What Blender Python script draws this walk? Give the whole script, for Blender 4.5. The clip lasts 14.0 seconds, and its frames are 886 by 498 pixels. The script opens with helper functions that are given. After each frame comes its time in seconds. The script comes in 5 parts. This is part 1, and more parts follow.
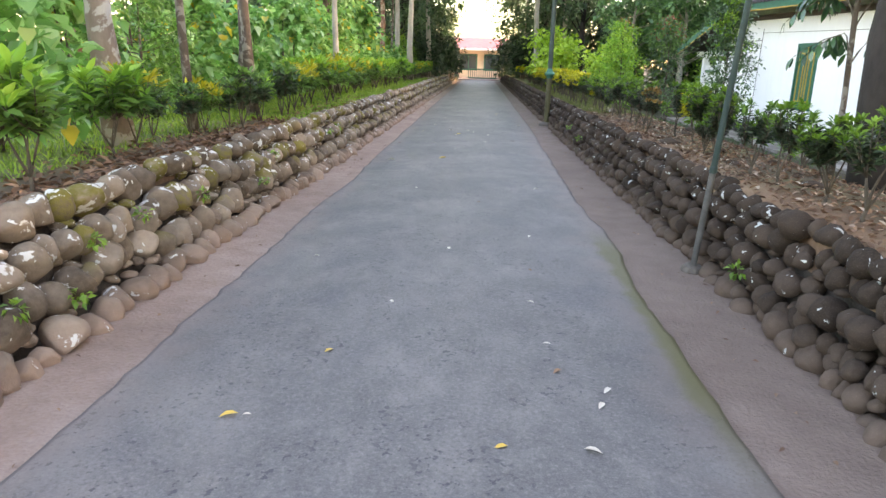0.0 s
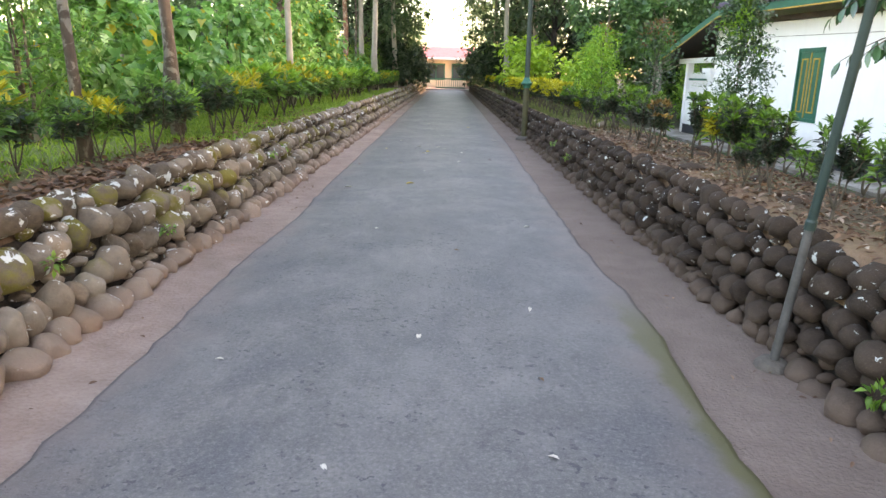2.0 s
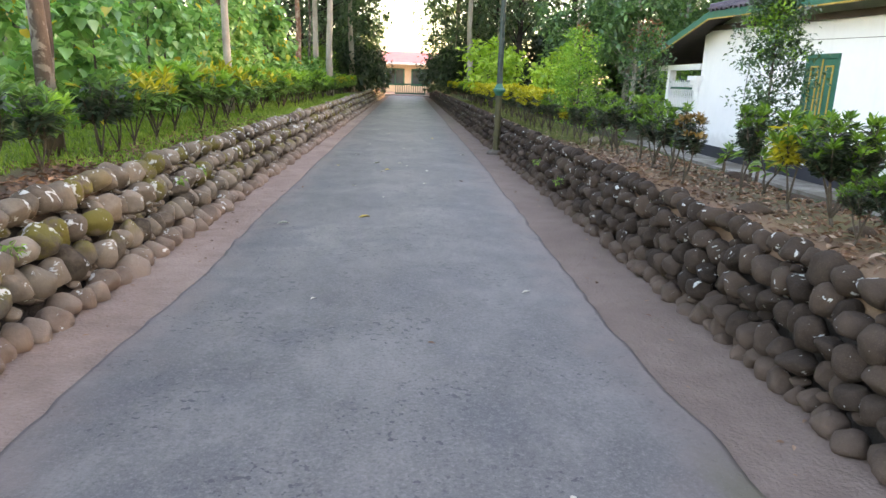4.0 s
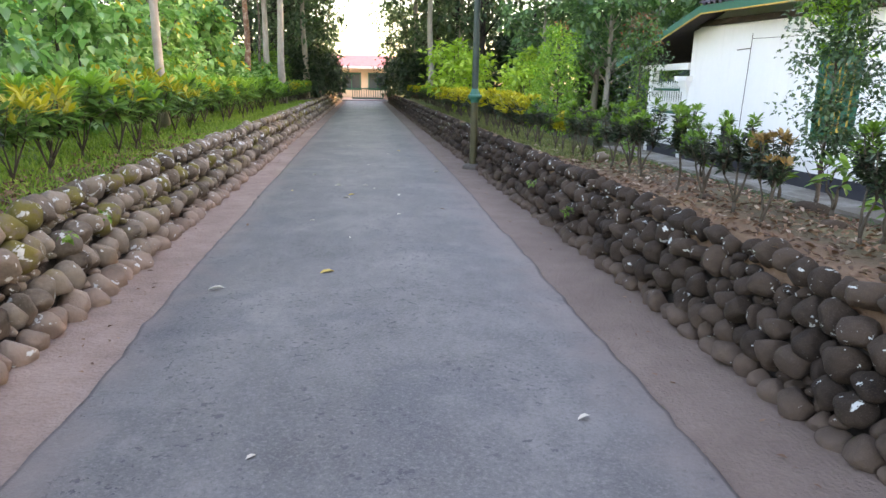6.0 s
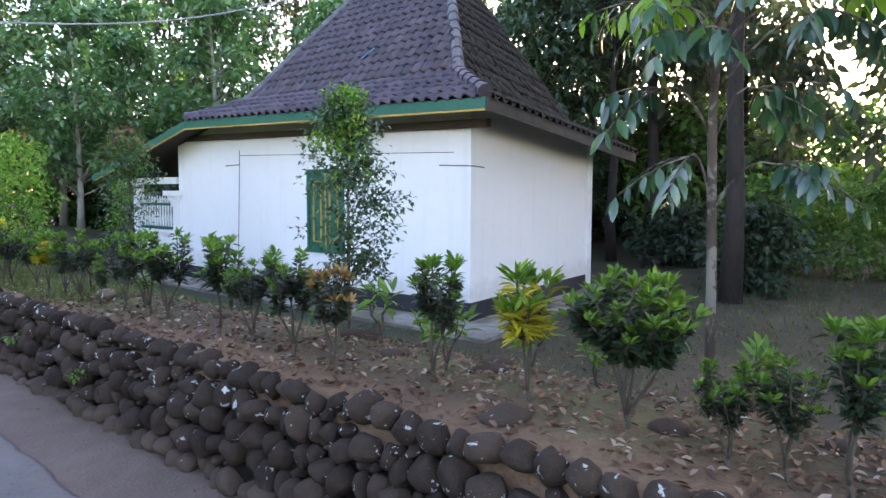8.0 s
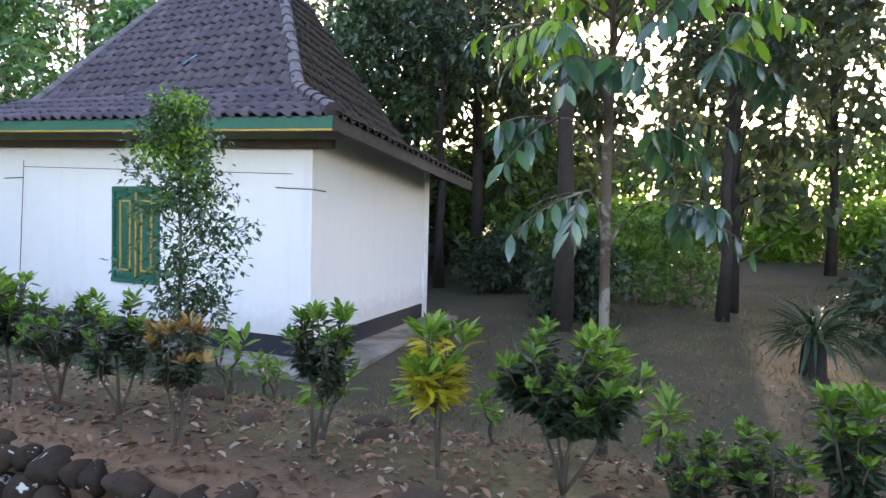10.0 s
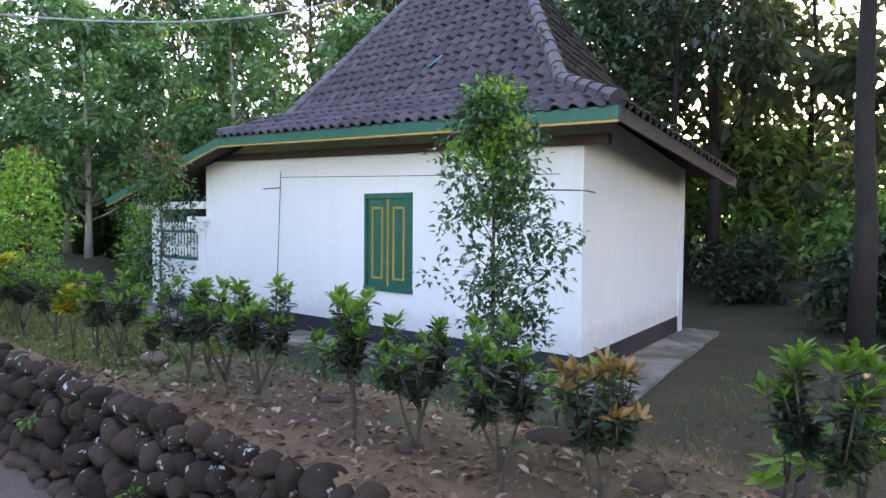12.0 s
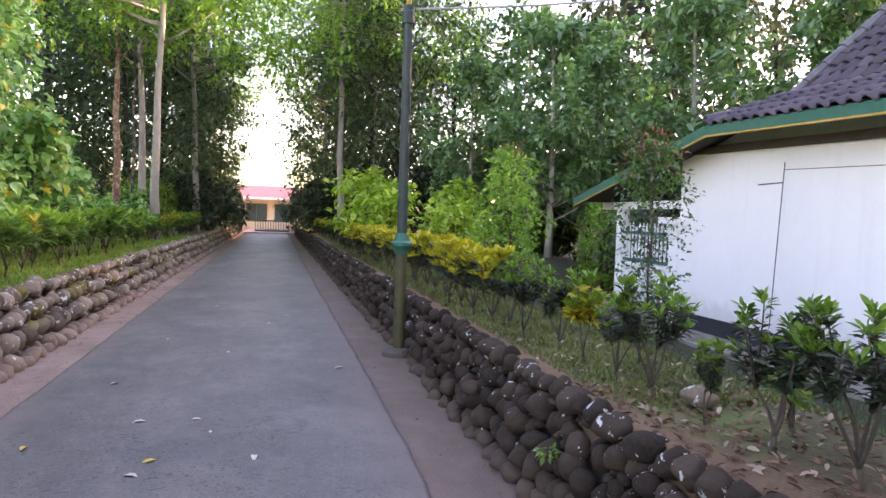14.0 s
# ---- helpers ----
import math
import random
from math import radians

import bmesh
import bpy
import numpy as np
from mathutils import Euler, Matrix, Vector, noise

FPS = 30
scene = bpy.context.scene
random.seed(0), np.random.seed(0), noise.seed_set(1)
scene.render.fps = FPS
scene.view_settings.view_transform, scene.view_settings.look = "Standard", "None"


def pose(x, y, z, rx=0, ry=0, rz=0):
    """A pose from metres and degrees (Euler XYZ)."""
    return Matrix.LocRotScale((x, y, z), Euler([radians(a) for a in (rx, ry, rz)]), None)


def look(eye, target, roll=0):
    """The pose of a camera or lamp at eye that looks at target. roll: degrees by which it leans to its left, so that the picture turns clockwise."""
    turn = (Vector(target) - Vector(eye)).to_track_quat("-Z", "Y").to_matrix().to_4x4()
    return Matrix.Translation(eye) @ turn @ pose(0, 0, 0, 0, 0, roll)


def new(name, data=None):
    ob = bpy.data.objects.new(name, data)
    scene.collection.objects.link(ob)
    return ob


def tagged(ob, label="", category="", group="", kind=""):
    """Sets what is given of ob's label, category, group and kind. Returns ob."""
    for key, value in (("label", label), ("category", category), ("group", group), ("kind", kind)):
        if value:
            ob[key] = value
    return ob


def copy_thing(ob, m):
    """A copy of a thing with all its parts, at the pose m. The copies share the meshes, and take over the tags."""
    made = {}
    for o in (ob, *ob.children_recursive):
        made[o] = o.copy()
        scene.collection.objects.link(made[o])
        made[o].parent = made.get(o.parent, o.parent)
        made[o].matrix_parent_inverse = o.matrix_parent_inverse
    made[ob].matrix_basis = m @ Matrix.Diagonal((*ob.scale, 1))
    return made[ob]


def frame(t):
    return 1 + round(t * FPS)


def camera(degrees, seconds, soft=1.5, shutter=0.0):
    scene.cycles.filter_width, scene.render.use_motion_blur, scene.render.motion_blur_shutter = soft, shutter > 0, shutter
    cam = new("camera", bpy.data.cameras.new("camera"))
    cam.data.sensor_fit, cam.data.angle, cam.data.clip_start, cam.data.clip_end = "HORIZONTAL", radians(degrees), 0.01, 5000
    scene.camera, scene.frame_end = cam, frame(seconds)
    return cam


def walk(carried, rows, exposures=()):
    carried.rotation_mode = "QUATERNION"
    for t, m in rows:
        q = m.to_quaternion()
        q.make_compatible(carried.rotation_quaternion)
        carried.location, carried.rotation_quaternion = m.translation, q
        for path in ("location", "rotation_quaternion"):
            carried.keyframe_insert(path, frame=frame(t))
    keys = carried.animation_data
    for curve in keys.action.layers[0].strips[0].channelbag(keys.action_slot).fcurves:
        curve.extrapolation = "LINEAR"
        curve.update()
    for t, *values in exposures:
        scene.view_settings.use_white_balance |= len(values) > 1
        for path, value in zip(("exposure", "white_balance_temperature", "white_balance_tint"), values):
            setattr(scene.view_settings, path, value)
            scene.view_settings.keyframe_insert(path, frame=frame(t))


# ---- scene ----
cam = camera(66.6, 14.0)
PATH = [
    (0, (0.272, -1.377, 1.412), (0.18, 0.548, 0.88), 1.6),
    (0.5, (0.258, -0.992, 1.386), (0.249, 0.916, 0.786), 2.4),
    (1, (0.253, -0.585, 1.381), (0.217, 1.323, 0.779), 1.9),
    (1.5, (0.241, -0.149, 1.383), (0.13, 1.773, 0.84), 0.9),
    (2, (0.206, 0.26, 1.395), (0.201, 2.195, 0.891), 1.3),
    (2.2, (0.236, 0.439, 1.396), (0.247, 2.377, 0.904), 1.3),
    (4.3, (0.114, 2.385, 1.372), (0.265, 4.32, 0.891), 3.0),
    (4.5, (0.087, 2.549, 1.375), (0.251, 4.489, 0.921), 3.7),
    (5, (0.043, 2.997, 1.383), (0.12, 4.941, 0.917), 2.7),
    (5.5, (0.053, 3.442, 1.397), (0.037, 5.393, 0.954), 2.4),
    (6, (0.033, 3.769, 1.416), (0.262, 5.699, 0.941), 1.0),
    (6.5, (0.046, 4.057, 1.448), (0.626, 5.937, 1.09), 1.4),
    (7, (0.078, 4.313, 1.496), (0.955, 6.089, 1.222), 1.5),
    (7.5, (0.057, 4.491, 1.542), (1.278, 6.059, 1.325), -0.2),
    (8, (0.064, 4.655, 1.58), (1.563, 5.969, 1.421), 0.1),
    (8.5, (0.098, 4.771, 1.626), (1.809, 5.8, 1.501), -0.9),
    (8.7, (0.064, 4.818, 1.64), (1.86, 5.689, 1.522), 0.9),
    (10.8, (0.422, 5.649, 1.624), (2.215, 6.534, 1.567), 1.9),
    (11, (0.405, 5.753, 1.601), (2.176, 6.681, 1.539), 1.8),
    (11.5, (0.391, 6.178, 1.617), (2.071, 7.258, 1.524), 1.1),
    (12, (0.465, 6.528, 1.62), (1.976, 7.836, 1.537), 0.5),
    (12.5, (0.557, 6.928, 1.56), (1.87, 8.433, 1.45), 1.0),
    (13, (0.553, 7.282, 1.549), (1.697, 8.916, 1.403), 0.9),
    (13.5, (0.577, 7.688, 1.512), (1.462, 9.476, 1.38), 1.4),
    (14, (0.551, 8.068, 1.515), (1.036, 10.006, 1.426), 1.9),
]
EXPOSURES = [(0, 3.72, 8400, 26), (5, 3.66, 8300, 27), (6.3, 3.64, 7800, 29), (8, 3.26, 6800, 31), (11, 3.3, 7100, 31), (12.5, 3.17, 7000, 34), (14, 3.34, 7700, 42)]
walk(cam, [(t, look(eye, target, roll)) for t, eye, target, roll in PATH], EXPOSURES)

# ---- world, sun, exposure ----
SUN_AZ = radians(4.0)      # direction to the sun, from +x towards +y
SUN_EL = radians(12.0)
world = bpy.data.worlds.new("sky")
scene.world = world
world.use_nodes = True
wn, wl = world.node_tree.nodes, world.node_tree.links
sky = wn.new("ShaderNodeTexSky")
sky.sky_type = "NISHITA"
sky.sun_disc = False
sky.sun_elevation = SUN_EL
sky.sun_rotation = radians(90.0) - SUN_AZ
sky.air_density, sky.dust_density, sky.ozone_density = 1.0, 1.6, 1.0
wn["Background"].inputs["Strength"].default_value = 0.15
wl.new(sky.outputs["Color"], wn["Background"].inputs["Color"])
sun_data = bpy.data.lights.new("sun", "SUN")
sun_data.energy, sun_data.angle, sun_data.color = 1.1, radians(2.0), (1.0, 0.84, 0.64)
sun = new("sun", sun_data)
sun_dir = Vector((math.cos(SUN_EL) * math.cos(SUN_AZ), math.cos(SUN_EL) * math.sin(SUN_AZ), math.sin(SUN_EL)))
sun.matrix_world = look(sun_dir * 60, (0, 0, 0))

rng = np.random.default_rng(7)
rnd = random.Random(11)


# ---- materials ----
class Mat:
    """A small builder for node materials."""

    def __init__(self, name, rough=0.7, metal=0.0):
        self.m = bpy.data.materials.new(name)
        self.m.use_nodes = True
        self.n, self.l = self.m.node_tree.nodes, self.m.node_tree.links
        self.b = self.n["Principled BSDF"]
        self.b.inputs["Roughness"].default_value = rough
        self.b.inputs["Metallic"].default_value = metal
        self.geo = self.n.new("ShaderNodeNewGeometry")
        self.tc = self.n.new("ShaderNodeTexCoord")
        self.oi = self.n.new("ShaderNodeObjectInfo")

    def link(self, a, b):
        self.l.new(a, b)

    def math(self, op, a, b=None, c=None, clamp=False):
        nd = self.n.new("ShaderNodeMath")
        nd.operation, nd.use_clamp = op, clamp
        for i, v in enumerate((a, b, c)):
            if v is None:
                continue
            if isinstance(v, (int, float)):
                nd.inputs[i].default_value = v
            else:
                self.link(v, nd.inputs[i])
        return nd.outputs[0]

    def random(self):
        return self.math("FRACT", self.math("ADD", self.oi.outputs["Random"], self.geo.outputs["Random Per Island"]))

    def coords(self, kind="world", shift=None):
        src = self.geo.outputs["Position"] if kind == "world" else self.tc.outputs["Object"]
        if shift is None:
            return src
        add = self.n.new("ShaderNodeVectorMath")
        add.operation = "ADD"
        self.link(src, add.inputs[0])
        comb = self.n.new("ShaderNodeCombineXYZ")
        s = self.math("MULTIPLY", shift, 37.0)
        for i in range(3):
            self.link(s, comb.inputs[i])
        self.link(comb.outputs[0], add.inputs[1])
        return add.outputs[0]

    def scaled(self, vec, sx, sy, sz):
        mp = self.n.new("ShaderNodeVectorMath")
        mp.operation = "MULTIPLY"
        self.link(vec, mp.inputs[0])
        mp.inputs[1].default_value = (sx, sy, sz)
        return mp.outputs[0]

    def noise(self, vec, scale, detail=4.0, rough=0.55, warp=0.0):
        nd = self.n.new("ShaderNodeTexNoise")
        nd.inputs["Scale"].default_value = scale
        nd.inputs["Detail"].default_value = detail
        nd.inputs["Roughness"].default_value = rough
        nd.inputs["Distortion"].default_value = warp
        self.link(vec, nd.inputs["Vector"])
        return nd.outputs["Fac"]

    def step(self, fac, lo, hi):
        nd = self.n.new("ShaderNodeMapRange")
        nd.interpolation_type = "SMOOTHSTEP"
        self.link(fac, nd.inputs[0])
        nd.inputs[1].default_value, nd.inputs[2].default_value = lo, hi
        return nd.outputs[0]

    def mix(self, fac, a, b, mode="MIX"):
        nd = self.n.new("ShaderNodeMix")
        nd.data_type, nd.blend_type = "RGBA", mode
        for sock, v in ((nd.inputs[0], fac), (nd.inputs[6], a), (nd.inputs[7], b)):
            if isinstance(v, (int, float)):
                sock.default_value = v
            elif isinstance(v, tuple):
                sock.default_value = (*v, 1.0)
            else:
                self.link(v, sock)
        return nd.outputs[2]

    def ramp(self, fac, stops):
        nd = self.n.new("ShaderNodeValToRGB")
        els = nd.color_ramp.elements
        while len(els) < len(stops):
            els.new(0.5)
        for e, (p, c) in zip(els, stops):
            e.position, e.color = p, (*c, 1.0)
        self.link(fac, nd.inputs[0])
        return nd.outputs[0]

    def color(self, sock):
        self.link(sock, self.b.inputs["Base Color"])
        return self

    def bump(self, height, strength=0.4, dist=0.01):
        nd = self.n.new("ShaderNodeBump")
        nd.inputs["Strength"].default_value = strength
        nd.inputs["Distance"].default_value = dist
        self.link(height, nd.inputs["Height"])
        self.link(nd.outputs[0], self.b.inputs["Normal"])
        return self

    def xyz(self):
        nd = self.n.new("ShaderNodeSeparateXYZ")
        self.link(self.geo.outputs["Position"], nd.inputs[0])
        return nd.outputs


def plain(name, c1, c2, scale=6.0, rough=0.6, metal=0.0, bump=0.2, dist=0.004):
    k = Mat(name, rough, metal)
    p = k.coords("world")
    f = k.math("ADD", k.math("MULTIPLY", k.noise(p, scale, 5), 0.6), k.math("MULTIPLY", k.noise(p, scale * 7, 3), 0.4))
    k.color(k.ramp(f, [(0.3, c1), (0.7, c2)]))
    k.bump(k.noise(p, scale * 9, 3), bump, dist)
    return k.m


def leaf_mat(name, dark, mid, light, rough=0.42, glow=0.35, tipped=None, sheen=0.5):
    """Leaves: each its own shade, thin enough to let light through."""
    k = Mat(name, rough)
    k.b.inputs["Specular IOR Level"].default_value = sheen
    f = k.math("FRACT", k.math("ADD", k.geo.outputs["Random Per Island"], k.math("MULTIPLY", k.oi.outputs["Random"], 0.15)))
    big = k.noise(k.coords("world"), 1.6, 2)
    g = k.math("ADD", k.math("MULTIPLY", f, 0.65), k.math("MULTIPLY", k.step(big, 0.3, 0.7), 0.35))
    col = k.ramp(g, [(0.0, dark), (0.5, mid), (1.0, light)])
    if tipped:
        col = k.mix(k.step(f, 0.955, 0.965), col, tipped)
    k.color(col)
    tr = k.n.new("ShaderNodeBsdfTranslucent")
    k.link(k.mix(0.3, col, (0.42, 0.6, 0.08), "OVERLAY"), tr.inputs["Color"])
    ms = k.n.new("ShaderNodeMixShader")
    ms.inputs[0].default_value = glow
    k.link(k.b.outputs[0], ms.inputs[1])
    k.link(tr.outputs[0], ms.inputs[2])
    k.link(ms.outputs[0], k.n["Material Output"].inputs["Surface"])
    return k.m


def make_asphalt():
    k = Mat("asphalt", 0.6)
    p = k.coords("world")
    x, y, z = k.xyz()
    blot = k.noise(p, 0.9, 5, 0.6, 0.4)
    fine = k.noise(p, 150, 2)
    mid = k.noise(k.scaled(p, 1, 0.6, 1), 7, 6, 0.65)
    col = k.ramp(k.math("ADD", k.math("MULTIPLY", blot, 0.55), k.math("MULTIPLY", mid, 0.45)),
                 [(0.33, (0.066, 0.062, 0.062)), (0.5, (0.108, 0.102, 0.099)), (0.66, (0.17, 0.158, 0.148))])
    wide = k.noise(k.scaled(p, 1.0, 0.45, 1.0), 0.55, 4, 0.55, 0.6)
    col = k.mix(k.math("MULTIPLY", k.step(wide, 0.5, 0.66), 0.5), col, (0.2, 0.182, 0.165))
    col = k.mix(k.math("MULTIPLY", k.step(k.noise(p, 1.25, 3, 0.5, 0.8), 0.53, 0.68), 0.55), col, (0.062, 0.063, 0.072))
    col = k.mix(k.math("MULTIPLY", k.step(fine, 0.45, 0.75), 0.3), col, (0.24, 0.23, 0.23))
    grit = k.noise(p, 55, 3, 0.7)
    col = k.mix(k.math("MULTIPLY", k.step(grit, 0.52, 0.68), 0.4), col, (0.23, 0.215, 0.2))
    col = k.mix(k.math("MULTIPLY", k.math("SUBTRACT", 1.0, k.step(grit, 0.34, 0.47)), 0.45), col, (0.05, 0.048, 0.05))
    # small worn pits
    pits = k.step(k.noise(p, 26, 3, 0.6), 0.6, 0.64)
    zone = k.step(k.noise(p, 1.7, 3), 0.44, 0.56)
    pit = k.math("MULTIPLY", pits, zone)
    col = k.mix(pit, col, (0.055, 0.055, 0.06))
    # earth trodden in from the verges
    edge = k.math("ABSOLUTE", k.math("SUBTRACT", x, 0.03))
    rim = k.step(k.math("ADD", edge, k.math("MULTIPLY", k.math("SUBTRACT", k.noise(p, 3.2, 5), 0.5), 0.7)), 0.95, 1.4)
    col = k.mix(k.math("MULTIPLY", rim, 0.6), col, (0.2, 0.155, 0.135))
    # broken dark rim of the slab
    col = k.mix(k.math("MULTIPLY", k.math("SUBTRACT", 1.0, k.step(z, 0.019, 0.029)), 0.5), col, (0.045, 0.04, 0.036))
    # moss band on one edge
    band = k.step(k.math("ADD", x, k.math("MULTIPLY", k.math("SUBTRACT", k.noise(p, 4.0, 4), 0.5), 0.16)), 1.2, 1.3)
    near = k.math("MULTIPLY", k.step(y, 0.4, 1.6), k.math("SUBTRACT", 1.0, k.step(y, 3.6, 4.6)))
    col = k.mix(k.math("MULTIPLY", k.math("MULTIPLY", band, near), 0.9), col, (0.098, 0.09, 0.03))
    k.color(col)
    h = k.math("SUBTRACT", k.math("ADD", k.math("MULTIPLY", fine, 0.3), k.math("MULTIPLY", mid, 0.5)), pit)
    k.bump(h, 0.6, 0.008)
    return k.m


def make_ground():
    k = Mat("earth", 0.95)
    p = k.coords("world")
    x, y, z = k.xyz()
    n1, n2, n3 = k.noise(p, 0.8, 4), k.noise(p, 5, 5, 0.6), k.noise(p, 45, 3)
    tone = k.math("ADD", k.math("MULTIPLY", n1, 0.45), k.math("ADD", k.math("MULTIPLY", n2, 0.35), k.math("MULTIPLY", n3, 0.2)))
    dirt = k.ramp(tone, [(0.32, (0.16, 0.106, 0.083)), (0.5, (0.24, 0.17, 0.138)), (0.68, (0.33, 0.247, 0.207))])
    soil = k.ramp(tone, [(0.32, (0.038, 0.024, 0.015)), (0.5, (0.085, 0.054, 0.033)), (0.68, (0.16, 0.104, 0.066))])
    grass = k.ramp(tone, [(0.32, (0.05, 0.085, 0.02)), (0.5, (0.10, 0.16, 0.035)), (0.68, (0.17, 0.24, 0.06))])
    # trodden earth beside the road, soil on the banks, grass further away
    ax = k.math("ABSOLUTE", k.math("SUBTRACT", x, 0.05))
    # right verge darkened: shade beside the wall is put into the earth colour
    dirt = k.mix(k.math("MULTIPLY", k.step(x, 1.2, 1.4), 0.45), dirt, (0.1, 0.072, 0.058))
    strip = k.math("SUBTRACT", 1.0, k.step(k.math("ADD", x, k.math("MULTIPLY", k.math("SUBTRACT", n2, 0.5), 0.7)), 2.28, 2.6))
    bare = k.ramp(tone, [(0.32, (0.12, 0.068, 0.038)), (0.5, (0.2, 0.118, 0.07)), (0.68, (0.29, 0.185, 0.118))])
    soil = k.mix(k.math("MULTIPLY", strip, k.step(x, 1.9, 2.1)), soil, bare)
    bank = k.step(ax, 1.86, 2.0)
    col = k.mix(bank, dirt, soil)
    left = k.step(k.math("ADD", x, k.math("MULTIPLY", n2, 0.8)), -2.1, -2.9)
    nd = left.node
    nd.inputs[1].default_value, nd.inputs[2].default_value = -2.9, -2.1
    left = k.math("SUBTRACT", 1.0, left)
    right = k.math("MULTIPLY", k.step(x, 2.2, 2.5), k.step(k.math("ADD", y, k.math("MULTIPLY", n1, 5.0)), 11.0, 14.5))
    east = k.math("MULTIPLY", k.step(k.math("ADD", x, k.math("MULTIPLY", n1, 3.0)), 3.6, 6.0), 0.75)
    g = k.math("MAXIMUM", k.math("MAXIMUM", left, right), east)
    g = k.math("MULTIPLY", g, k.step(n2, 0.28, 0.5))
    # grass right of the hedge is coloured darker to carry the trees' shade
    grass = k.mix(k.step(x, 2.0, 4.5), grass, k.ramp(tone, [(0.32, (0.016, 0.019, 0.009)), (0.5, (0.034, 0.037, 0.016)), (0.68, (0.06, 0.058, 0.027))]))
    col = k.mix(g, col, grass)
    k.color(col)
    k.bump(k.math("ADD", n3, k.math("MULTIPLY", n2, 2.0)), 0.6, 0.02)
    return k.m


def make_stone(name, base_lo, base_hi, moss=0.86, dust=0.8, grain=1.0, bare=0.0):
    k = Mat(name, 0.92)
    k.b.inputs["Specular IOR Level"].default_value = 0.25
    r = k.random()
    p = k.coords("object", r)
    n1, n2, n3 = k.noise(p, 0.9 * grain, 5, 0.6), k.noise(p, 3.2 * grain, 4, 0.6), k.noise(p, 16 * grain, 2)
    t = k.math("ADD", k.math("MULTIPLY", n1, 0.4), k.math("ADD", k.math("MULTIPLY", n2, 0.2), k.math("MULTIPLY", r, 0.4)))
    col = k.ramp(t, [(0.2, base_lo), (0.8, base_hi)])
    col = k.mix(k.math("MULTIPLY", k.step(n3, 0.5, 0.8), 0.22), col, (0.22, 0.175, 0.135))
    x, y, z = k.xyz()
    # earth splashed on the lowest stones
    low = k.math("MULTIPLY", k.math("SUBTRACT", 1.0, k.step(k.math("ADD", z, k.math("MULTIPLY", n2, 0.12)), 0.08, 0.26)), dust)
    col = k.mix(low, col, (0.255, 0.18, 0.14))
    # yellow-green moss on a few stones
    isle = k.math("FRACT", k.math("MULTIPLY", r, 7.31))
    ms = k.math("MULTIPLY", k.step(isle, moss, moss + 0.03), k.step(n1, 0.35, 0.55))
    col = k.mix(k.math("MULTIPLY", ms, k.step(z, 0.2, 0.35)), col, (0.135, 0.115, 0.028))
    # pale lichen in blotches
    lich = k.noise(p, 1.35 * grain, 4, 0.6, 0.4)
    lz = k.step(z, 0.12, 0.5)
    th = k.math("SUBTRACT", 0.668 + bare, k.math("MULTIPLY", lz, 0.055))
    lf = k.step(k.math("SUBTRACT", lich, th), 0.0, 0.03)
    col = k.mix(k.math("MULTIPLY", lf, 0.85), col, (0.56, 0.58, 0.56))
    k.color(col)
    k.bump(k.math("ADD", k.math("MULTIPLY", n2, 1.0), k.math("MULTIPLY", n3, 0.35)), 0.55, 0.012)
    return k.m


def make_plaster():
    k = Mat("white_plaster", 0.85)
    p = k.coords("world")
    x, y, z = k.xyz()
    n1, n2 = k.noise(p, 0.7, 4), k.noise(p, 9, 5)
    run = k.noise(k.scaled(p, 3, 3, 0.25), 2.0, 5)
    col = k.ramp(k.math("ADD", k.math("MULTIPLY", n1, 0.6), k.math("MULTIPLY", n2, 0.4)), [(0.3, (0.82, 0.83, 0.84)), (0.7, (0.88, 0.88, 0.885))])
    col = k.mix(k.math("MULTIPLY", k.step(run, 0.52, 0.75), 0.1), col, (0.5, 0.5, 0.48))
    splash = k.math("MULTIPLY", k.math("SUBTRACT", 1.0, k.step(k.math("ADD", z, k.math("MULTIPLY", n2, 0.35)), 0.42, 0.75)), 0.35)
    col = k.mix(splash, col, (0.42, 0.40, 0.37))
    k.color(col)
    k.bump(k.math("ADD", n2, k.math("MULTIPLY", n1, 2.0)), 0.25, 0.012)
    return k.m


def make_tile():
    k = Mat("clay_tile", 0.55)
    r = k.random()
    p = k.coords("world")
    n1, n2 = k.noise(p, 2.2, 4), k.noise(p, 30, 4)
    t = k.math("ADD", k.math("MULTIPLY", r, 0.24), k.math("ADD", k.math("MULTIPLY", n1, 0.5), k.math("MULTIPLY", n2, 0.2)))
    col = k.ramp(t, [(0.2, (0.02, 0.016, 0.027)), (0.45, (0.05, 0.038, 0.056)), (0.65, (0.096, 0.07, 0.092)), (0.85, (0.2, 0.145, 0.155))])
    col = k.mix(k.math("MULTIPLY", k.step(n2, 0.58, 0.72), 0.4), col, (0.04, 0.042, 0.04))
    k.color(col)
    k.bump(n2, 0.4, 0.006)
    return k.m


def make_bark(name, c1, c2, blotch=None, scale=14):
    k = Mat(name, 0.9)
    p = k.coords("world")
    n1 = k.noise(k.scaled(p, 1, 1, 0.35), scale, 6, 0.65)
    n2 = k.noise(p, 3.5, 4)
    col = k.ramp(k.math("ADD", k.math("MULTIPLY", n1, 0.6), k.math("MULTIPLY", n2, 0.4)), [(0.32, c1), (0.68, c2)])
    if blotch:
        col = k.mix(k.step(k.noise(p, 6.5, 4, 0.6, 0.5), 0.5, 0.58), col, blotch)
    k.color(col)
    k.bump(n1, 0.7, 0.02)
    return k.m


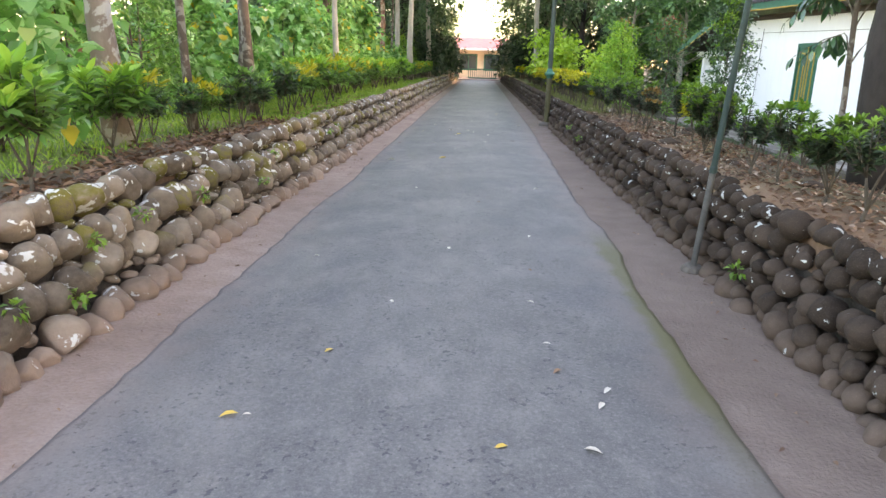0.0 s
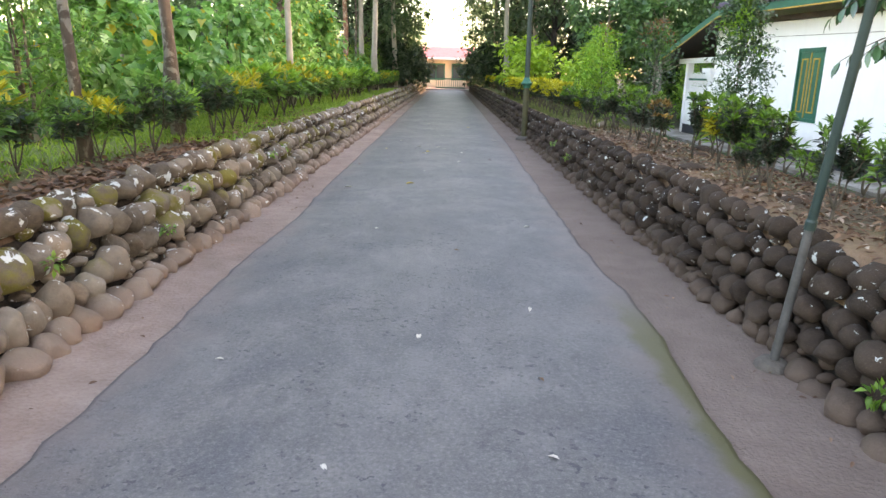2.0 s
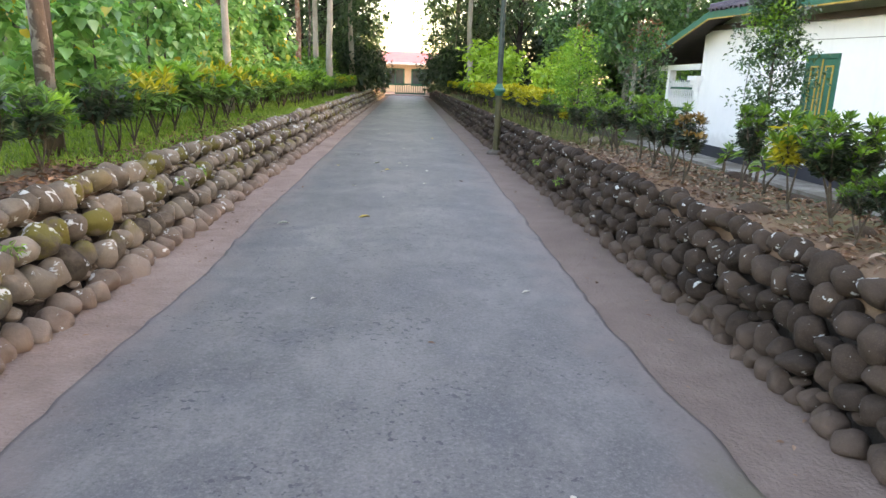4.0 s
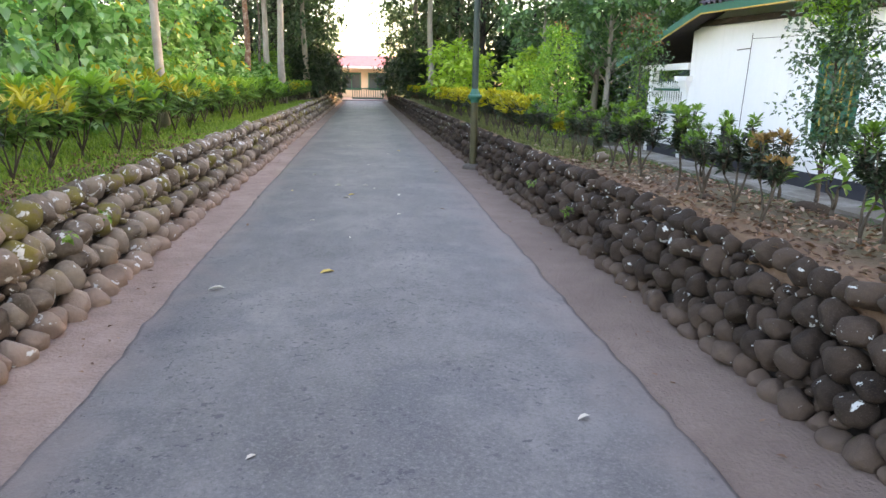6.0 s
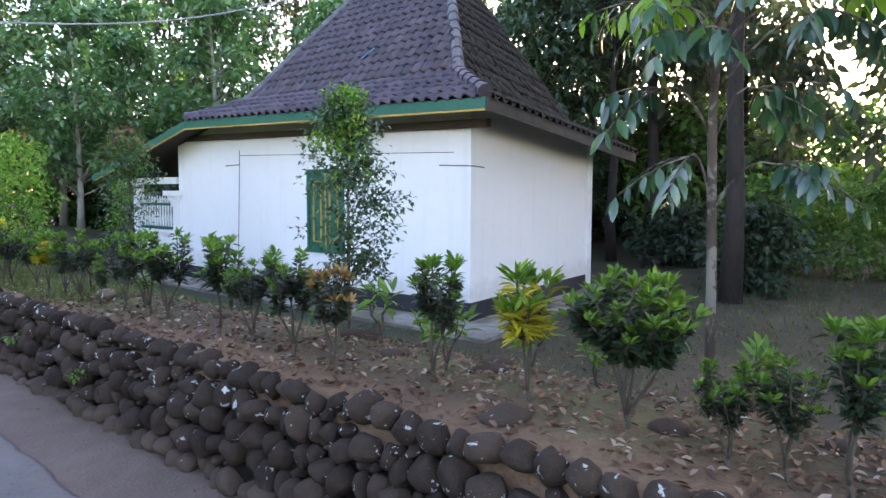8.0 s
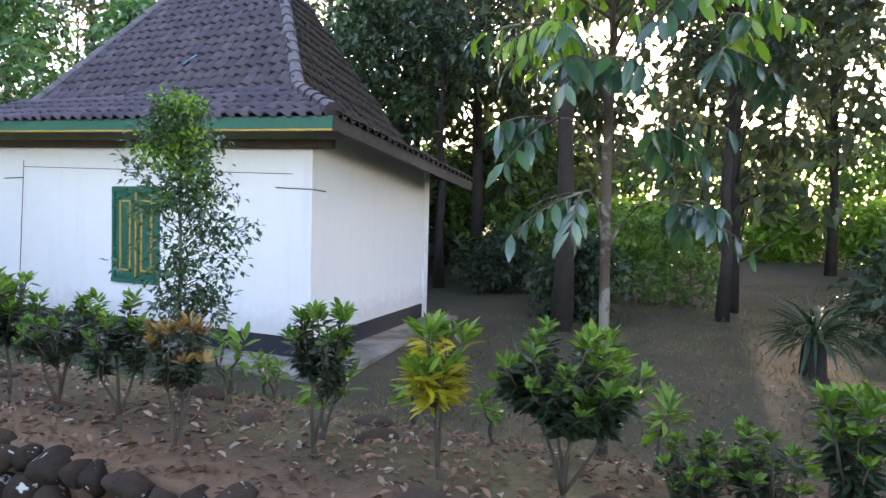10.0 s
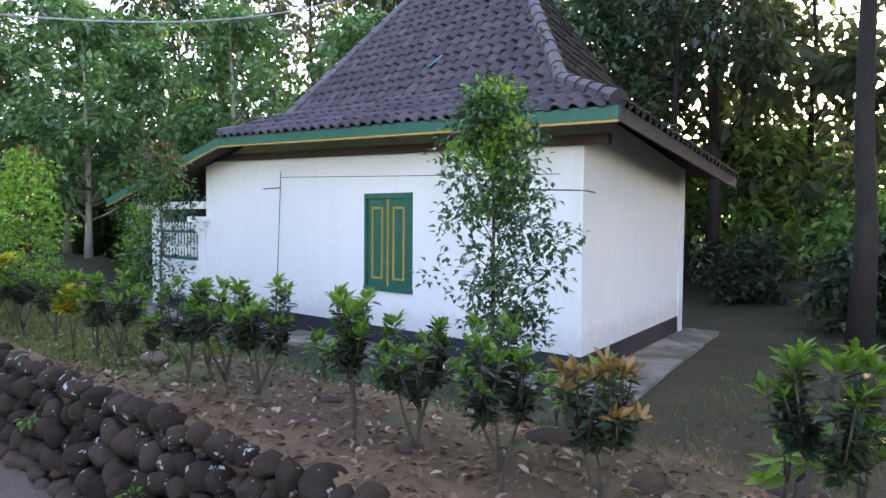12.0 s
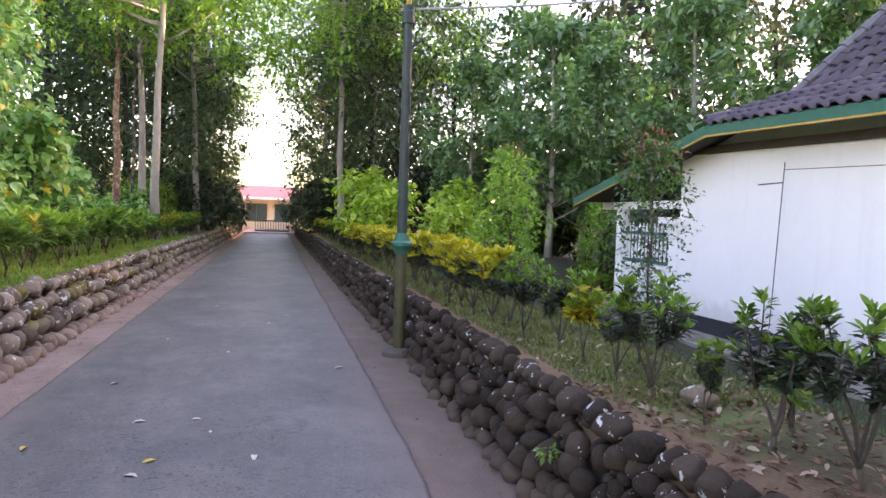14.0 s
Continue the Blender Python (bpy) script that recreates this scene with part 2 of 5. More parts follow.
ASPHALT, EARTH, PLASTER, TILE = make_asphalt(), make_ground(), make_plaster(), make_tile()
STONE_L = make_stone("river_stone", (0.03, 0.02, 0.012), (0.31, 0.25, 0.192), 0.7, 0.85, 1.0, -0.02)
STONE_LF = make_stone("river_stone_far", (0.03, 0.02, 0.012), (0.31, 0.25, 0.192), 0.7, 0.85, 11.0, -0.02)
# right side: the same stone coloured darker, its shaded face painted in
STONE_R = make_stone("shaded_river_stone", (0.014, 0.0095, 0.007), (0.078, 0.054, 0.04), 1.2, 0.3, 1.0, 0.022)
STONE_RF = make_stone("shaded_river_stone_far", (0.014, 0.0095, 0.007), (0.078, 0.054, 0.04), 1.2, 0.3, 11.0, 0.022)
MORTAR = plain("mortar", (0.02, 0.016, 0.013), (0.055, 0.043, 0.034), 8, 0.95, 0, 0.6, 0.02)
GREEN_PAINT = plain("green_paint", (0.006, 0.1, 0.07), (0.012, 0.145, 0.1), 9, 0.5, 0, 0.15)
YELLOW_PAINT = plain("yellow_paint", (0.42, 0.27, 0.05), (0.52, 0.34, 0.075), 12, 0.5)
BLACK_PAINT = plain("black_band", (0.018, 0.02, 0.03), (0.032, 0.034, 0.045), 5, 0.6)
CEMENT = plain("cement", (0.27, 0.26, 0.25), (0.44, 0.43, 0.41), 3, 0.9, 0, 0.4, 0.01)
DARK_WOOD = plain("dark_wood", (0.03, 0.022, 0.018), (0.075, 0.052, 0.04), 9, 0.8)
GREY_WOOD = plain("weathered_wood", (0.04, 0.036, 0.033), (0.09, 0.08, 0.072), 9, 0.85)
RIDGE_M = plain("ridge_mortar", (0.07, 0.068, 0.078), (0.19, 0.185, 0.2), 6, 0.9, 0, 0.5, 0.01)
# dark brown-grey for the side slopes and the steep roof decks
SIDE_TILE = plain("dark_roof", (0.028, 0.026, 0.023), (0.062, 0.053, 0.046), 5, 0.9, 0, 0.6, 0.01)
POLE_GREEN = plain("pole_green", (0.01, 0.027, 0.024), (0.022, 0.048, 0.042), 8, 0.5)
POLE_OLIVE = plain("pole_olive", (0.045, 0.042, 0.018), (0.09, 0.082, 0.032), 8, 0.6)
POLE_GREY = plain("pole_grey", (0.045, 0.045, 0.042), (0.11, 0.105, 0.1), 8, 0.6)
CABLE = plain("cable_sheath", (0.3, 0.3, 0.3), (0.42, 0.42, 0.42), 8, 0.5)
BLUE_TILE = plain("blue_sheet", (0.05, 0.24, 0.4), (0.12, 0.4, 0.55), 8, 0.5)
ROOF_RED = plain("red_roof", (0.36, 0.1, 0.11), (0.5, 0.17, 0.17), 2, 0.8)
CREAM = plain("cream_wall", (0.62, 0.52, 0.38), (0.78, 0.68, 0.52), 1, 0.85)
ORANGE = plain("orange_wall", (0.5, 0.19, 0.08), (0.62, 0.26, 0.12), 1, 0.85)
GLASS = plain("dark_window", (0.03, 0.05, 0.06), (0.06, 0.09, 0.1), 2, 0.15)
BARK = make_bark("brown_bark", (0.04, 0.03, 0.022), (0.115, 0.085, 0.065), (0.2, 0.18, 0.15))
BARK_M = make_bark("mottled_bark", (0.15, 0.115, 0.095), (0.3, 0.24, 0.2), (0.42, 0.4, 0.37), 10)
BARK_R = make_bark("reddish_bark", (0.12, 0.06, 0.04), (0.3, 0.155, 0.1), (0.34, 0.25, 0.19))
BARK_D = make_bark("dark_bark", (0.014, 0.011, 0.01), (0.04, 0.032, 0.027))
BARK_P = make_bark("pale_bark", (0.25, 0.22, 0.18), (0.42, 0.38, 0.32))
TWIG = make_bark("twig", (0.045, 0.036, 0.026), (0.11, 0.09, 0.065), None, 40)
L_DARK = leaf_mat("leaf_dark", (0.02, 0.043, 0.028), (0.038, 0.075, 0.042), (0.075, 0.125, 0.06), 0.42, 0.34)
L_LANE = leaf_mat("leaf_lane_tree", (0.034, 0.072, 0.042), (0.066, 0.128, 0.066), (0.13, 0.21, 0.1), 0.38, 0.4)
L_MID = leaf_mat("leaf_mid", (0.035, 0.1, 0.028), (0.1, 0.225, 0.052), (0.21, 0.37, 0.095), 0.36, 0.45)
L_BRIGHT = leaf_mat("leaf_bright", (0.08, 0.21, 0.03), (0.2, 0.41, 0.055), (0.37, 0.56, 0.09), 0.42, 0.45)
L_LIME = leaf_mat("leaf_lime", (0.15, 0.29, 0.03), (0.31, 0.49, 0.05), (0.48, 0.62, 0.1), 0.45, 0.45)
L_BROAD = leaf_mat("leaf_broad", (0.045, 0.16, 0.05), (0.2, 0.43, 0.13), (0.46, 0.66, 0.32), 0.26, 0.5, (0.6, 0.46, 0.06), 0.8)
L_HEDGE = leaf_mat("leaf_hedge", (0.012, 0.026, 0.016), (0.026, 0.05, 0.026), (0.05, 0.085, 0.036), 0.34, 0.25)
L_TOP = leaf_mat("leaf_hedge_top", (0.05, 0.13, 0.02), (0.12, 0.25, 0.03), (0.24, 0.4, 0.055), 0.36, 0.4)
L_YEL = leaf_mat("leaf_croton_yellow", (0.17, 0.2, 0.02), (0.42, 0.38, 0.025), (0.66, 0.54, 0.035), 0.4, 0.35)
L_ORNG = leaf_mat("leaf_croton_orange", (0.09, 0.06, 0.02), (0.26, 0.15, 0.05), (0.45, 0.28, 0.08), 0.4, 0.3)
L_RED = leaf_mat("leaf_young_red", (0.12, 0.05, 0.025), (0.3, 0.10, 0.05), (0.4, 0.18, 0.08), 0.4, 0.4)
L_BIG = leaf_mat("leaf_glossy", (0.012, 0.045, 0.03), (0.028, 0.095, 0.05), (0.07, 0.19, 0.06), 0.22, 0.35, None, 1.0)
L_BIG.node_tree.nodes["Principled BSDF"].inputs["Coat Weight"].default_value = 0.5
L_BIG.node_tree.nodes["Principled BSDF"].inputs["Coat Roughness"].default_value = 0.3
L_JACK = leaf_mat("leaf_fruit_tree", (0.035, 0.1, 0.045), (0.1, 0.23, 0.08), (0.24, 0.42, 0.15), 0.34, 0.42, None, 0.9)
L_BACKLIT = leaf_mat("leaf_backlit_lime", (0.1, 0.24, 0.03), (0.2, 0.4, 0.04), (0.32, 0.52, 0.06), 0.26, 0.5, None, 1.0)
L_SAP = leaf_mat("leaf_sapling", (0.018, 0.05, 0.022), (0.045, 0.11, 0.042), (0.11, 0.21, 0.075), 0.28, 0.35, None, 0.9)
L_FEATHER = leaf_mat("leaf_feathery", (0.03, 0.048, 0.026), (0.06, 0.088, 0.045), (0.12, 0.155, 0.075), 0.5, 0.45)
L_DRY = leaf_mat("leaf_dry", (0.055, 0.028, 0.016), (0.15, 0.076, 0.042), (0.34, 0.2, 0.125), 0.7, 0.1)
L_PALE = leaf_mat("leaf_fallen", (0.45, 0.4, 0.33), (0.55, 0.5, 0.42), (0.66, 0.62, 0.55), 0.6, 0.1)
L_TAN = leaf_mat("leaf_fallen_tan", (0.2, 0.13, 0.09), (0.34, 0.24, 0.18), (0.5, 0.42, 0.35), 0.65, 0.1)
L_FALLY = leaf_mat("leaf_fallen_yellow", (0.5, 0.32, 0.06), (0.6, 0.4, 0.08), (0.66, 0.46, 0.12), 0.5, 0.15)
GRASS_M = leaf_mat("grass_blade", (0.07, 0.15, 0.02), (0.18, 0.32, 0.04), (0.33, 0.46, 0.08), 0.5, 0.4)
GRASS_B = leaf_mat("weed_blade", (0.03, 0.07, 0.03), (0.06, 0.13, 0.05), (0.1, 0.19, 0.075), 0.5, 0.3)
GRASS_D = leaf_mat("grass_blade_dry", (0.06, 0.08, 0.025), (0.13, 0.15, 0.045), (0.22, 0.22, 0.08), 0.6, 0.3)
L_HEAD = leaf_mat("leaf_croton_lime", (0.24, 0.26, 0.02), (0.52, 0.47, 0.03), (0.76, 0.63, 0.045), 0.4, 0.4)


def make_apron():
    k = Mat("stained_apron", 0.9)
    p = k.coords("world")
    n1, n2, n3 = k.noise(p, 1.1, 5, 0.6, 0.5), k.noise(p, 6, 5, 0.6), k.noise(p, 40, 3)
    col = k.ramp(k.math("ADD", k.math("MULTIPLY", n2, 0.6), k.math("MULTIPLY", n3, 0.4)), [(0.3, (0.2, 0.185, 0.165)), (0.7, (0.4, 0.38, 0.35))])
    col = k.mix(k.math("MULTIPLY", k.step(n1, 0.38, 0.6), 0.8), col, (0.11, 0.085, 0.06))
    k.color(col)
    k.bump(k.math("ADD", n2, n3), 0.5, 0.012)
    return k.m


APRON = make_apron()
CEMENT_D = plain("stained_cement", (0.06, 0.05, 0.042), (0.14, 0.12, 0.1), 5, 0.95, 0, 0.5, 0.015)


# ---- mesh helpers ----
def mesh_of(name, verts, faces, mat, smooth=False):
    me = bpy.data.meshes.new(name)
    me.from_pydata([tuple(v) for v in verts], [], [tuple(f) for f in faces])
    me.materials.append(mat)
    if smooth:
        me.polygons.foreach_set("use_smooth", [True] * len(me.polygons))
    me.update()
    return me


def part(name, bm, material, parent, label=""):
    """One mesh object under a thing or a part; bm is a bmesh, a mesh, or (verts, faces)."""
    if isinstance(bm, bmesh.types.BMesh):
        me = bpy.data.meshes.new(name)
        bm.to_mesh(me)
        bm.free()
        me.materials.append(material)
    elif isinstance(bm, tuple):
        me = mesh_of(name, bm[0], bm[1], material)
    else:
        me = bm
    ob = new(name, me)
    ob.parent = parent
    return tagged(ob, label)


def thing(name, label, category, group="", kind="", at=(0, 0, 0)):
    ob = new(name)
    ob.empty_display_size = 0.1
    ob.location = at
    return tagged(ob, label, category, group, kind)


def box(x0, x1, y0, y1, z0, z1, bevel=0.0):
    bm = bmesh.new()
    bmesh.ops.create_cube(bm, size=1.0)
    for v in bm.verts:
        v.co = ((x0 + x1) / 2 + v.co.x * (x1 - x0), (y0 + y1) / 2 + v.co.y * (y1 - y0), (z0 + z1) / 2 + v.co.z * (z1 - z0))
    if bevel:
        bmesh.ops.bevel(bm, geom=bm.edges[:], offset=bevel, segments=2, affect="EDGES", profile=0.5)
    return bm


def beam(a, b, w, h, bevel=0.004):
    """A squared timber from a to b."""
    a, b = Vector(a), Vector(b)
    bm = box(-w / 2, w / 2, 0, (b - a).length, -h / 2, h / 2, bevel)
    d = (b - a).normalized()
    side = d.cross(Vector((0, 0, 1))).normalized()
    up = side.cross(d)
    m = Matrix((side, d, up)).transposed().to_4x4()
    m.translation = a
    bmesh.ops.transform(bm, matrix=m, verts=bm.verts[:])
    return bm


def tube(points, radii, n=8):
    """A tapered tube through the points: verts, faces."""
    pts = [Vector(p) for p in points]
    verts, faces = [], []
    for i, p in enumerate(pts):
        d = (pts[min(i + 1, len(pts) - 1)] - pts[max(i - 1, 0)]).normalized()
        a = d.orthogonal().normalized() if abs(d.z) < 0.9 else Vector((1, 0, 0)).cross(d).normalized()
        b = d.cross(a)
        for j in range(n):
            w = 2 * math.pi * j / n
            verts.append(p + (a * math.cos(w) + b * math.sin(w)) * radii[i])
    for i in range(len(pts) - 1):
        for j in range(n):
            faces.append((i * n + j, i * n + (j + 1) % n, (i + 1) * n + (j + 1) % n, (i + 1) * n + j))
    faces.append(tuple(range((len(pts) - 1) * n, len(pts) * n)))
    faces.append(tuple(reversed(range(n))))
    return verts, faces


def joined(pieces):
    verts, faces = [], []
    for v, f in pieces:
        o = len(verts)
        verts.extend(v)
        faces.extend(tuple(i + o for i in q) for q in f)
    return verts, faces


def leaves(base, way, up, length, width, fold=0.25, droop=0.15, rich=False, heart=False):
    """Leaf blades: arrays of base points, directions and upper sides; folded on the midrib."""
    n = len(base)
    way = way / (np.linalg.norm(way, axis=1, keepdims=True) + 1e-9)
    side = np.cross(way, up)
    side /= np.linalg.norm(side, axis=1, keepdims=True) + 1e-9
    nor = np.cross(side, way)
    L, W = np.broadcast_to(length, n)[:, None], np.broadcast_to(width, n)[:, None]
    if rich:
        rows = [(0.0, 0.0, 0.0), (0.3, 0.42, 0.02), (0.62, 0.46, -0.03), (0.86, 0.22, -0.12), (1.0, 0.0, -0.2)]
    elif heart:
        rows = [(0.0, 0.0, 0.0), (0.1, 0.4, 0.06), (0.42, 0.5, -0.1), (1.0, 0.0, -1.0)]
    else:
        rows = [(0.0, 0.0, 0.0), (0.45, 0.5, 0.0), (1.0, 0.0, -1.0)]
    cols = []
    for s, w, d in rows:
        mid = base + way * L * s + nor * L * d * droop
        if w == 0:
            cols.append([mid])
        else:
            cols.append([mid - side * W * w + nor * W * w * fold * 2, mid, mid + side * W * w + nor * W * w * fold * 2])
    flat = [p for c in cols for p in c]
    k = len(flat)
    verts = np.stack(flat, axis=1).reshape(-1, 3)
    loc, idx = [], 0
    starts = []
    for c in cols:
        starts.append(idx)
        idx += len(c)
    for i in range(len(cols) - 1):
        a, b = starts[i], starts[i + 1]
        if len(cols[i]) == 1 and len(cols[i + 1]) == 3:
            loc += [(a, b + 1, b), (a, b + 2, b + 1)]
        elif len(cols[i]) == 3 and len(cols[i + 1]) == 3:
            loc += [(a, a + 1, b + 1), (a, b + 1, b), (a + 1, a + 2, b + 2), (a + 1, b + 2, b + 1)]
        else:
            loc += [(a, a + 1, b), (a + 1, a + 2, b)]
    loc = np.array(loc)
    faces = (loc[None] + (np.arange(n) * k)[:, None, None]).reshape(-1, 3)
    return verts, faces


def tri_mesh(name, verts, faces, mat, smooth=False):
    me = bpy.data.meshes.new(name)
    nv, nf = len(verts), len(faces)
    me.vertices.add(nv)
    me.vertices.foreach_set("co", np.asarray(verts, dtype=np.float32).ravel())
    me.loops.add(nf * 3)
    me.loops.foreach_set("vertex_index", np.asarray(faces, dtype=np.int32).ravel())
    me.polygons.add(nf)
    me.polygons.foreach_set("loop_start", np.arange(0, nf * 3, 3, dtype=np.int32))
    me.polygons.foreach_set("loop_total", np.full(nf, 3, dtype=np.int32))
    if smooth:
        me.polygons.foreach_set("use_smooth", np.ones(nf, dtype=bool))
    me.materials.append(mat)
    me.update(calc_edges=True)
    me.validate()
    return me


def unit(g, n):
    v = g.normal(size=(n, 3))
    return v / np.linalg.norm(v, axis=1, keepdims=True)


def clump_leaves(g, centres, radius, per, length, width, hang=0.0, flat=0.6, heart=False):
    """Leaves scattered round clump centres, turned outwards and up."""
    c = np.repeat(np.asarray(centres, float), per, axis=0)
    r = np.repeat(np.broadcast_to(radius, len(centres)), per)[:, None]
    off = unit(g, len(c)) * (g.random((len(c), 1)) ** 0.45) * r
    off[:, 2] *= 0.75
    way = off / r + unit(g, len(c)) * 0.6
    way[:, 2] -= hang
    up = unit(g, len(c)) * (1 - flat) + np.array([0, 0, flat * 1.6])
    s = g.uniform(0.65, 1.25, len(c))
    return leaves(c + off, way, up, length * s, width * s, heart=heart)


def smooth01(v, a, b):
    t = min(1.0, max(0.0, (v - a) / (b - a)))
    return t * t * (3 - 2 * t)


def ground_z(x, y):
    """Height of the ground: the road's trough between two banks, falling away to the house."""
    rough = 0.035 * noise.noise(Vector((x * 0.9, y * 0.9, 0.3))) + 0.012 * noise.noise(Vector((x * 4, y * 4, 1.7)))
    if x < -2.1:
        return 0.6 + rough * smooth01(-x, 2.1, 2.5) - 0.12 * smooth01(-x, 3.2, 6.0)
    if x < -2.06:
        return 0.6 * smooth01(-x, 2.06, 2.1)
    if x < 2.11:
        return rough * 0.25 * smooth01(abs(x), 1.3, 1.5)
    if x < 2.15:
        return 0.61 * smooth01(x, 2.11, 2.15)
    start = 2.75 + 5.0 * smooth01(y, 20.5, 25.0)
    fall = smooth01(x, start, start + 2.9)
    rise = 0.7 * smooth01(x, 15.0, 24.0)
    return 0.61 * (1 - fall) - 0.08 * fall + rough * smooth01(x, 2.15, 2.5) + rise


# ---- ground, road, walls ----
def make_ground_sheet():
    xs = [-900, -300, -120, -60, -40, -28, -20, -15, -12, -10, -8.5, -7, -6, -5, -4.2, -3.6, -3.1, -2.7, -2.5, -2.35, -2.2, -2.1, -2.06, -1.9, -1.7, -1.55, -1.42, -1.2, -0.6,
          0, 0.6, 1.2, 1.42, 1.55, 1.68, 1.8, 1.92, 2.05, 2.11, 2.15, 2.25, 2.35, 2.5, 2.7, 2.95, 3.2, 3.5, 3.8, 4.1, 4.4, 4.7, 5.0, 5.3, 5.7, 6.2, 7, 8, 9, 10, 11, 12, 14, 16, 18, 20, 22, 24, 28, 34, 45, 70, 130, 300, 900]
    ys = [-900, -300, -100, -40, -20, -12, -8, -6, -4] + [-3 + 0.28 * i for i in range(86)] + [21.5 + 0.8 * i for i in range(24)] + [42, 46, 52, 60, 72, 90, 130, 300, 900]
    verts = [(x, y, ground_z(x, y)) for y in ys for x in xs]
    n = len(xs)
    faces = [(j * n + i, j * n + i + 1, (j + 1) * n + i + 1, (j + 1) * n + i) for j in range(len(ys) - 1) for i in range(n - 1)]
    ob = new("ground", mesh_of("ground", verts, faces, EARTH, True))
    tagged(ob, "brown trodden earth and grassy banks beside the lane", "ground", kind="structure")


def edge_x(y, side):
    w = 0.035 * noise.noise(Vector((y * 0.5, side * 3.1, 0))) + 0.022 * noise.noise(Vector((y * 2.3, side * 5.0, 2))) + 0.024 * noise.noise(Vector((y * 7, side, 4))) + 0.012 * noise.noise(Vector((y * 19, side, 8)))
    if side < 0:
        return -1.30 + w - 0.03 * smooth01(y, 12, 25) + 0.05 * math.exp(-((y - 6.8) / 1.2) ** 2)
    return 1.37 + w + 0.07 * math.exp(-((y - 4.1) / 0.9) ** 2) + 0.08 * smooth01(y, 6, 14)


def make_road():
    ys = [-12 + 0.12 * i for i in range(337)] + [28.5 + 0.6 * i for i in range(58)]
    verts, faces = [], []
    for y in ys:
        a, b = edge_x(y, -1), edge_x(y, 1)
        row = [(a, -0.02), (a + 0.022, 0.02), (a + 0.055, 0.03)] + [(a + (b - a) * t, 0.032 + 0.02 * math.sin(math.pi * t)) for t in (0.2, 0.4, 0.6, 0.8)] + [(b - 0.055, 0.03), (b - 0.022, 0.02), (b, -0.02)]
        verts += [(x, y, z) for x, z in row]
    n = 10
    for j in range(len(ys) - 1):
        faces += [(j * n + i, j * n + i + 1, (j + 1) * n + i + 1, (j + 1) * n + i) for i in range(n - 1)]
    ob = new("road", mesh_of("road", verts, faces, ASPHALT, True))
    tagged(ob, "grey worn asphalt lane with crumbling edges", "road", kind="structure")


def stone_meshes(mat, count, seed, level):
    out = []
    g = random.Random(seed)
    for i in range(count):
        bm = bmesh.new()
        bmesh.ops.create_icosphere(bm, subdivisions=level, radius=1.0)
        o = Vector((g.uniform(0, 50), g.uniform(0, 50), g.uniform(0, 50)))
        facets = [(Vector((g.uniform(-1, 1), g.uniform(-1, 1), g.uniform(-1, 1))).normalized(), g.uniform(0.6, 0.9)) for _ in range(g.choice((3, 4, 6, 8)))]
        for v in bm.verts:
            d = v.co.normalized()
            r = 1.04 + 0.17 * noise.noise(d * 1.1 + o) + 0.07 * noise.noise(d * 2.6 + o)
            p = d * r
            for nrm, cut in facets:
                over = p.dot(nrm) - cut
                if over > 0:
                    p -= nrm * over * 0.86
            v.co = p
        me = bpy.data.meshes.new("stone")
        bm.to_mesh(me)
        bm.free()
        me.polygons.foreach_set("use_smooth", [True] * len(me.polygons))
        me.materials.append(mat)
        out.append(me)
    return out


def wall_spots(g, y0, y1, foot, top, z_top, side, scale, rows):
    """Places of stones packed on the battered face, large ones first: centre, half sizes, turn."""
    bins, spots = {}, []

    def fits(y, z, a, b):
        for k in range(int(y * 2) - 1, int(y * 2) + 2):
            for (yy, zz, aa, bb) in bins.get(k, ()):
                if ((y - yy) / (a + aa)) ** 2 + ((z - zz) / (b + bb)) ** 2 < 0.76:
                    return False
        return True
    # rough courses from the foot up; the top one is the capping course
    tall = 0.061 * 4 / (rows - 1) * z_top / 0.58
    for r in range(rows):
        cap = r == rows - 1
        y = y0 + g.uniform(0, 0.1)
        while y < y1:
            a = g.choice((0.048, 0.058, 0.066, 0.075, 0.092)) * g.uniform(0.88, 1.15) * scale
            b = tall * g.uniform(0.8, 1.22) * (1.1 if a > 0.075 * scale else 1.0)
            if cap:
                a, b = a * 1.16, b * 0.95
            if r == 0:
                a, b = a * 1.0, b * 0.98
            drift = 0.04 * noise.noise(Vector((y * 0.8, r * 3.7, side * 9.0)))
            z = 0.035 + (z_top - 0.055) * r / (rows - 1) + drift * (0.5 if cap else 1.0) + g.uniform(-0.032, 0.032) * (0.5 if cap else 1.0)
            bins.setdefault(int((y + a) * 2), []).append((y + a, z, a, b))
            spots.append((y + a, z, a, b, cap))
            y += 2 * a * g.uniform(0.93, 1.05)
    # small stones pressed into the gaps
    for _ in range(int(330 * (y1 - y0))):
        a, b = g.uniform(0.026, 0.045), g.uniform(0.022, 0.034)
        y, z = g.uniform(y0, y1), g.uniform(0.05, z_top - 0.05)
        if fits(y, z, a, b):
            bins.setdefault(int(y * 2), []).append((y, z, a, b))
            spots.append((y, z, a, b, False))
    out = []
    for y, z, a, b, cap in spots:
        x = foot + (top - foot) * max(0.0, z / z_top) + g.uniform(-0.02, 0.02)
        depth = min(0.12, max(0.05, (a + b) * 0.56))
        x += side * (g.uniform(0.01, 0.06) if cap else 0.045 if a < 0.06 else 0.01)
        out.append(((x, y, z), (depth, a * 1.04, b * 1.06), g.uniform(-9, 9) if cap else g.uniform(-20, 20)))
    return out


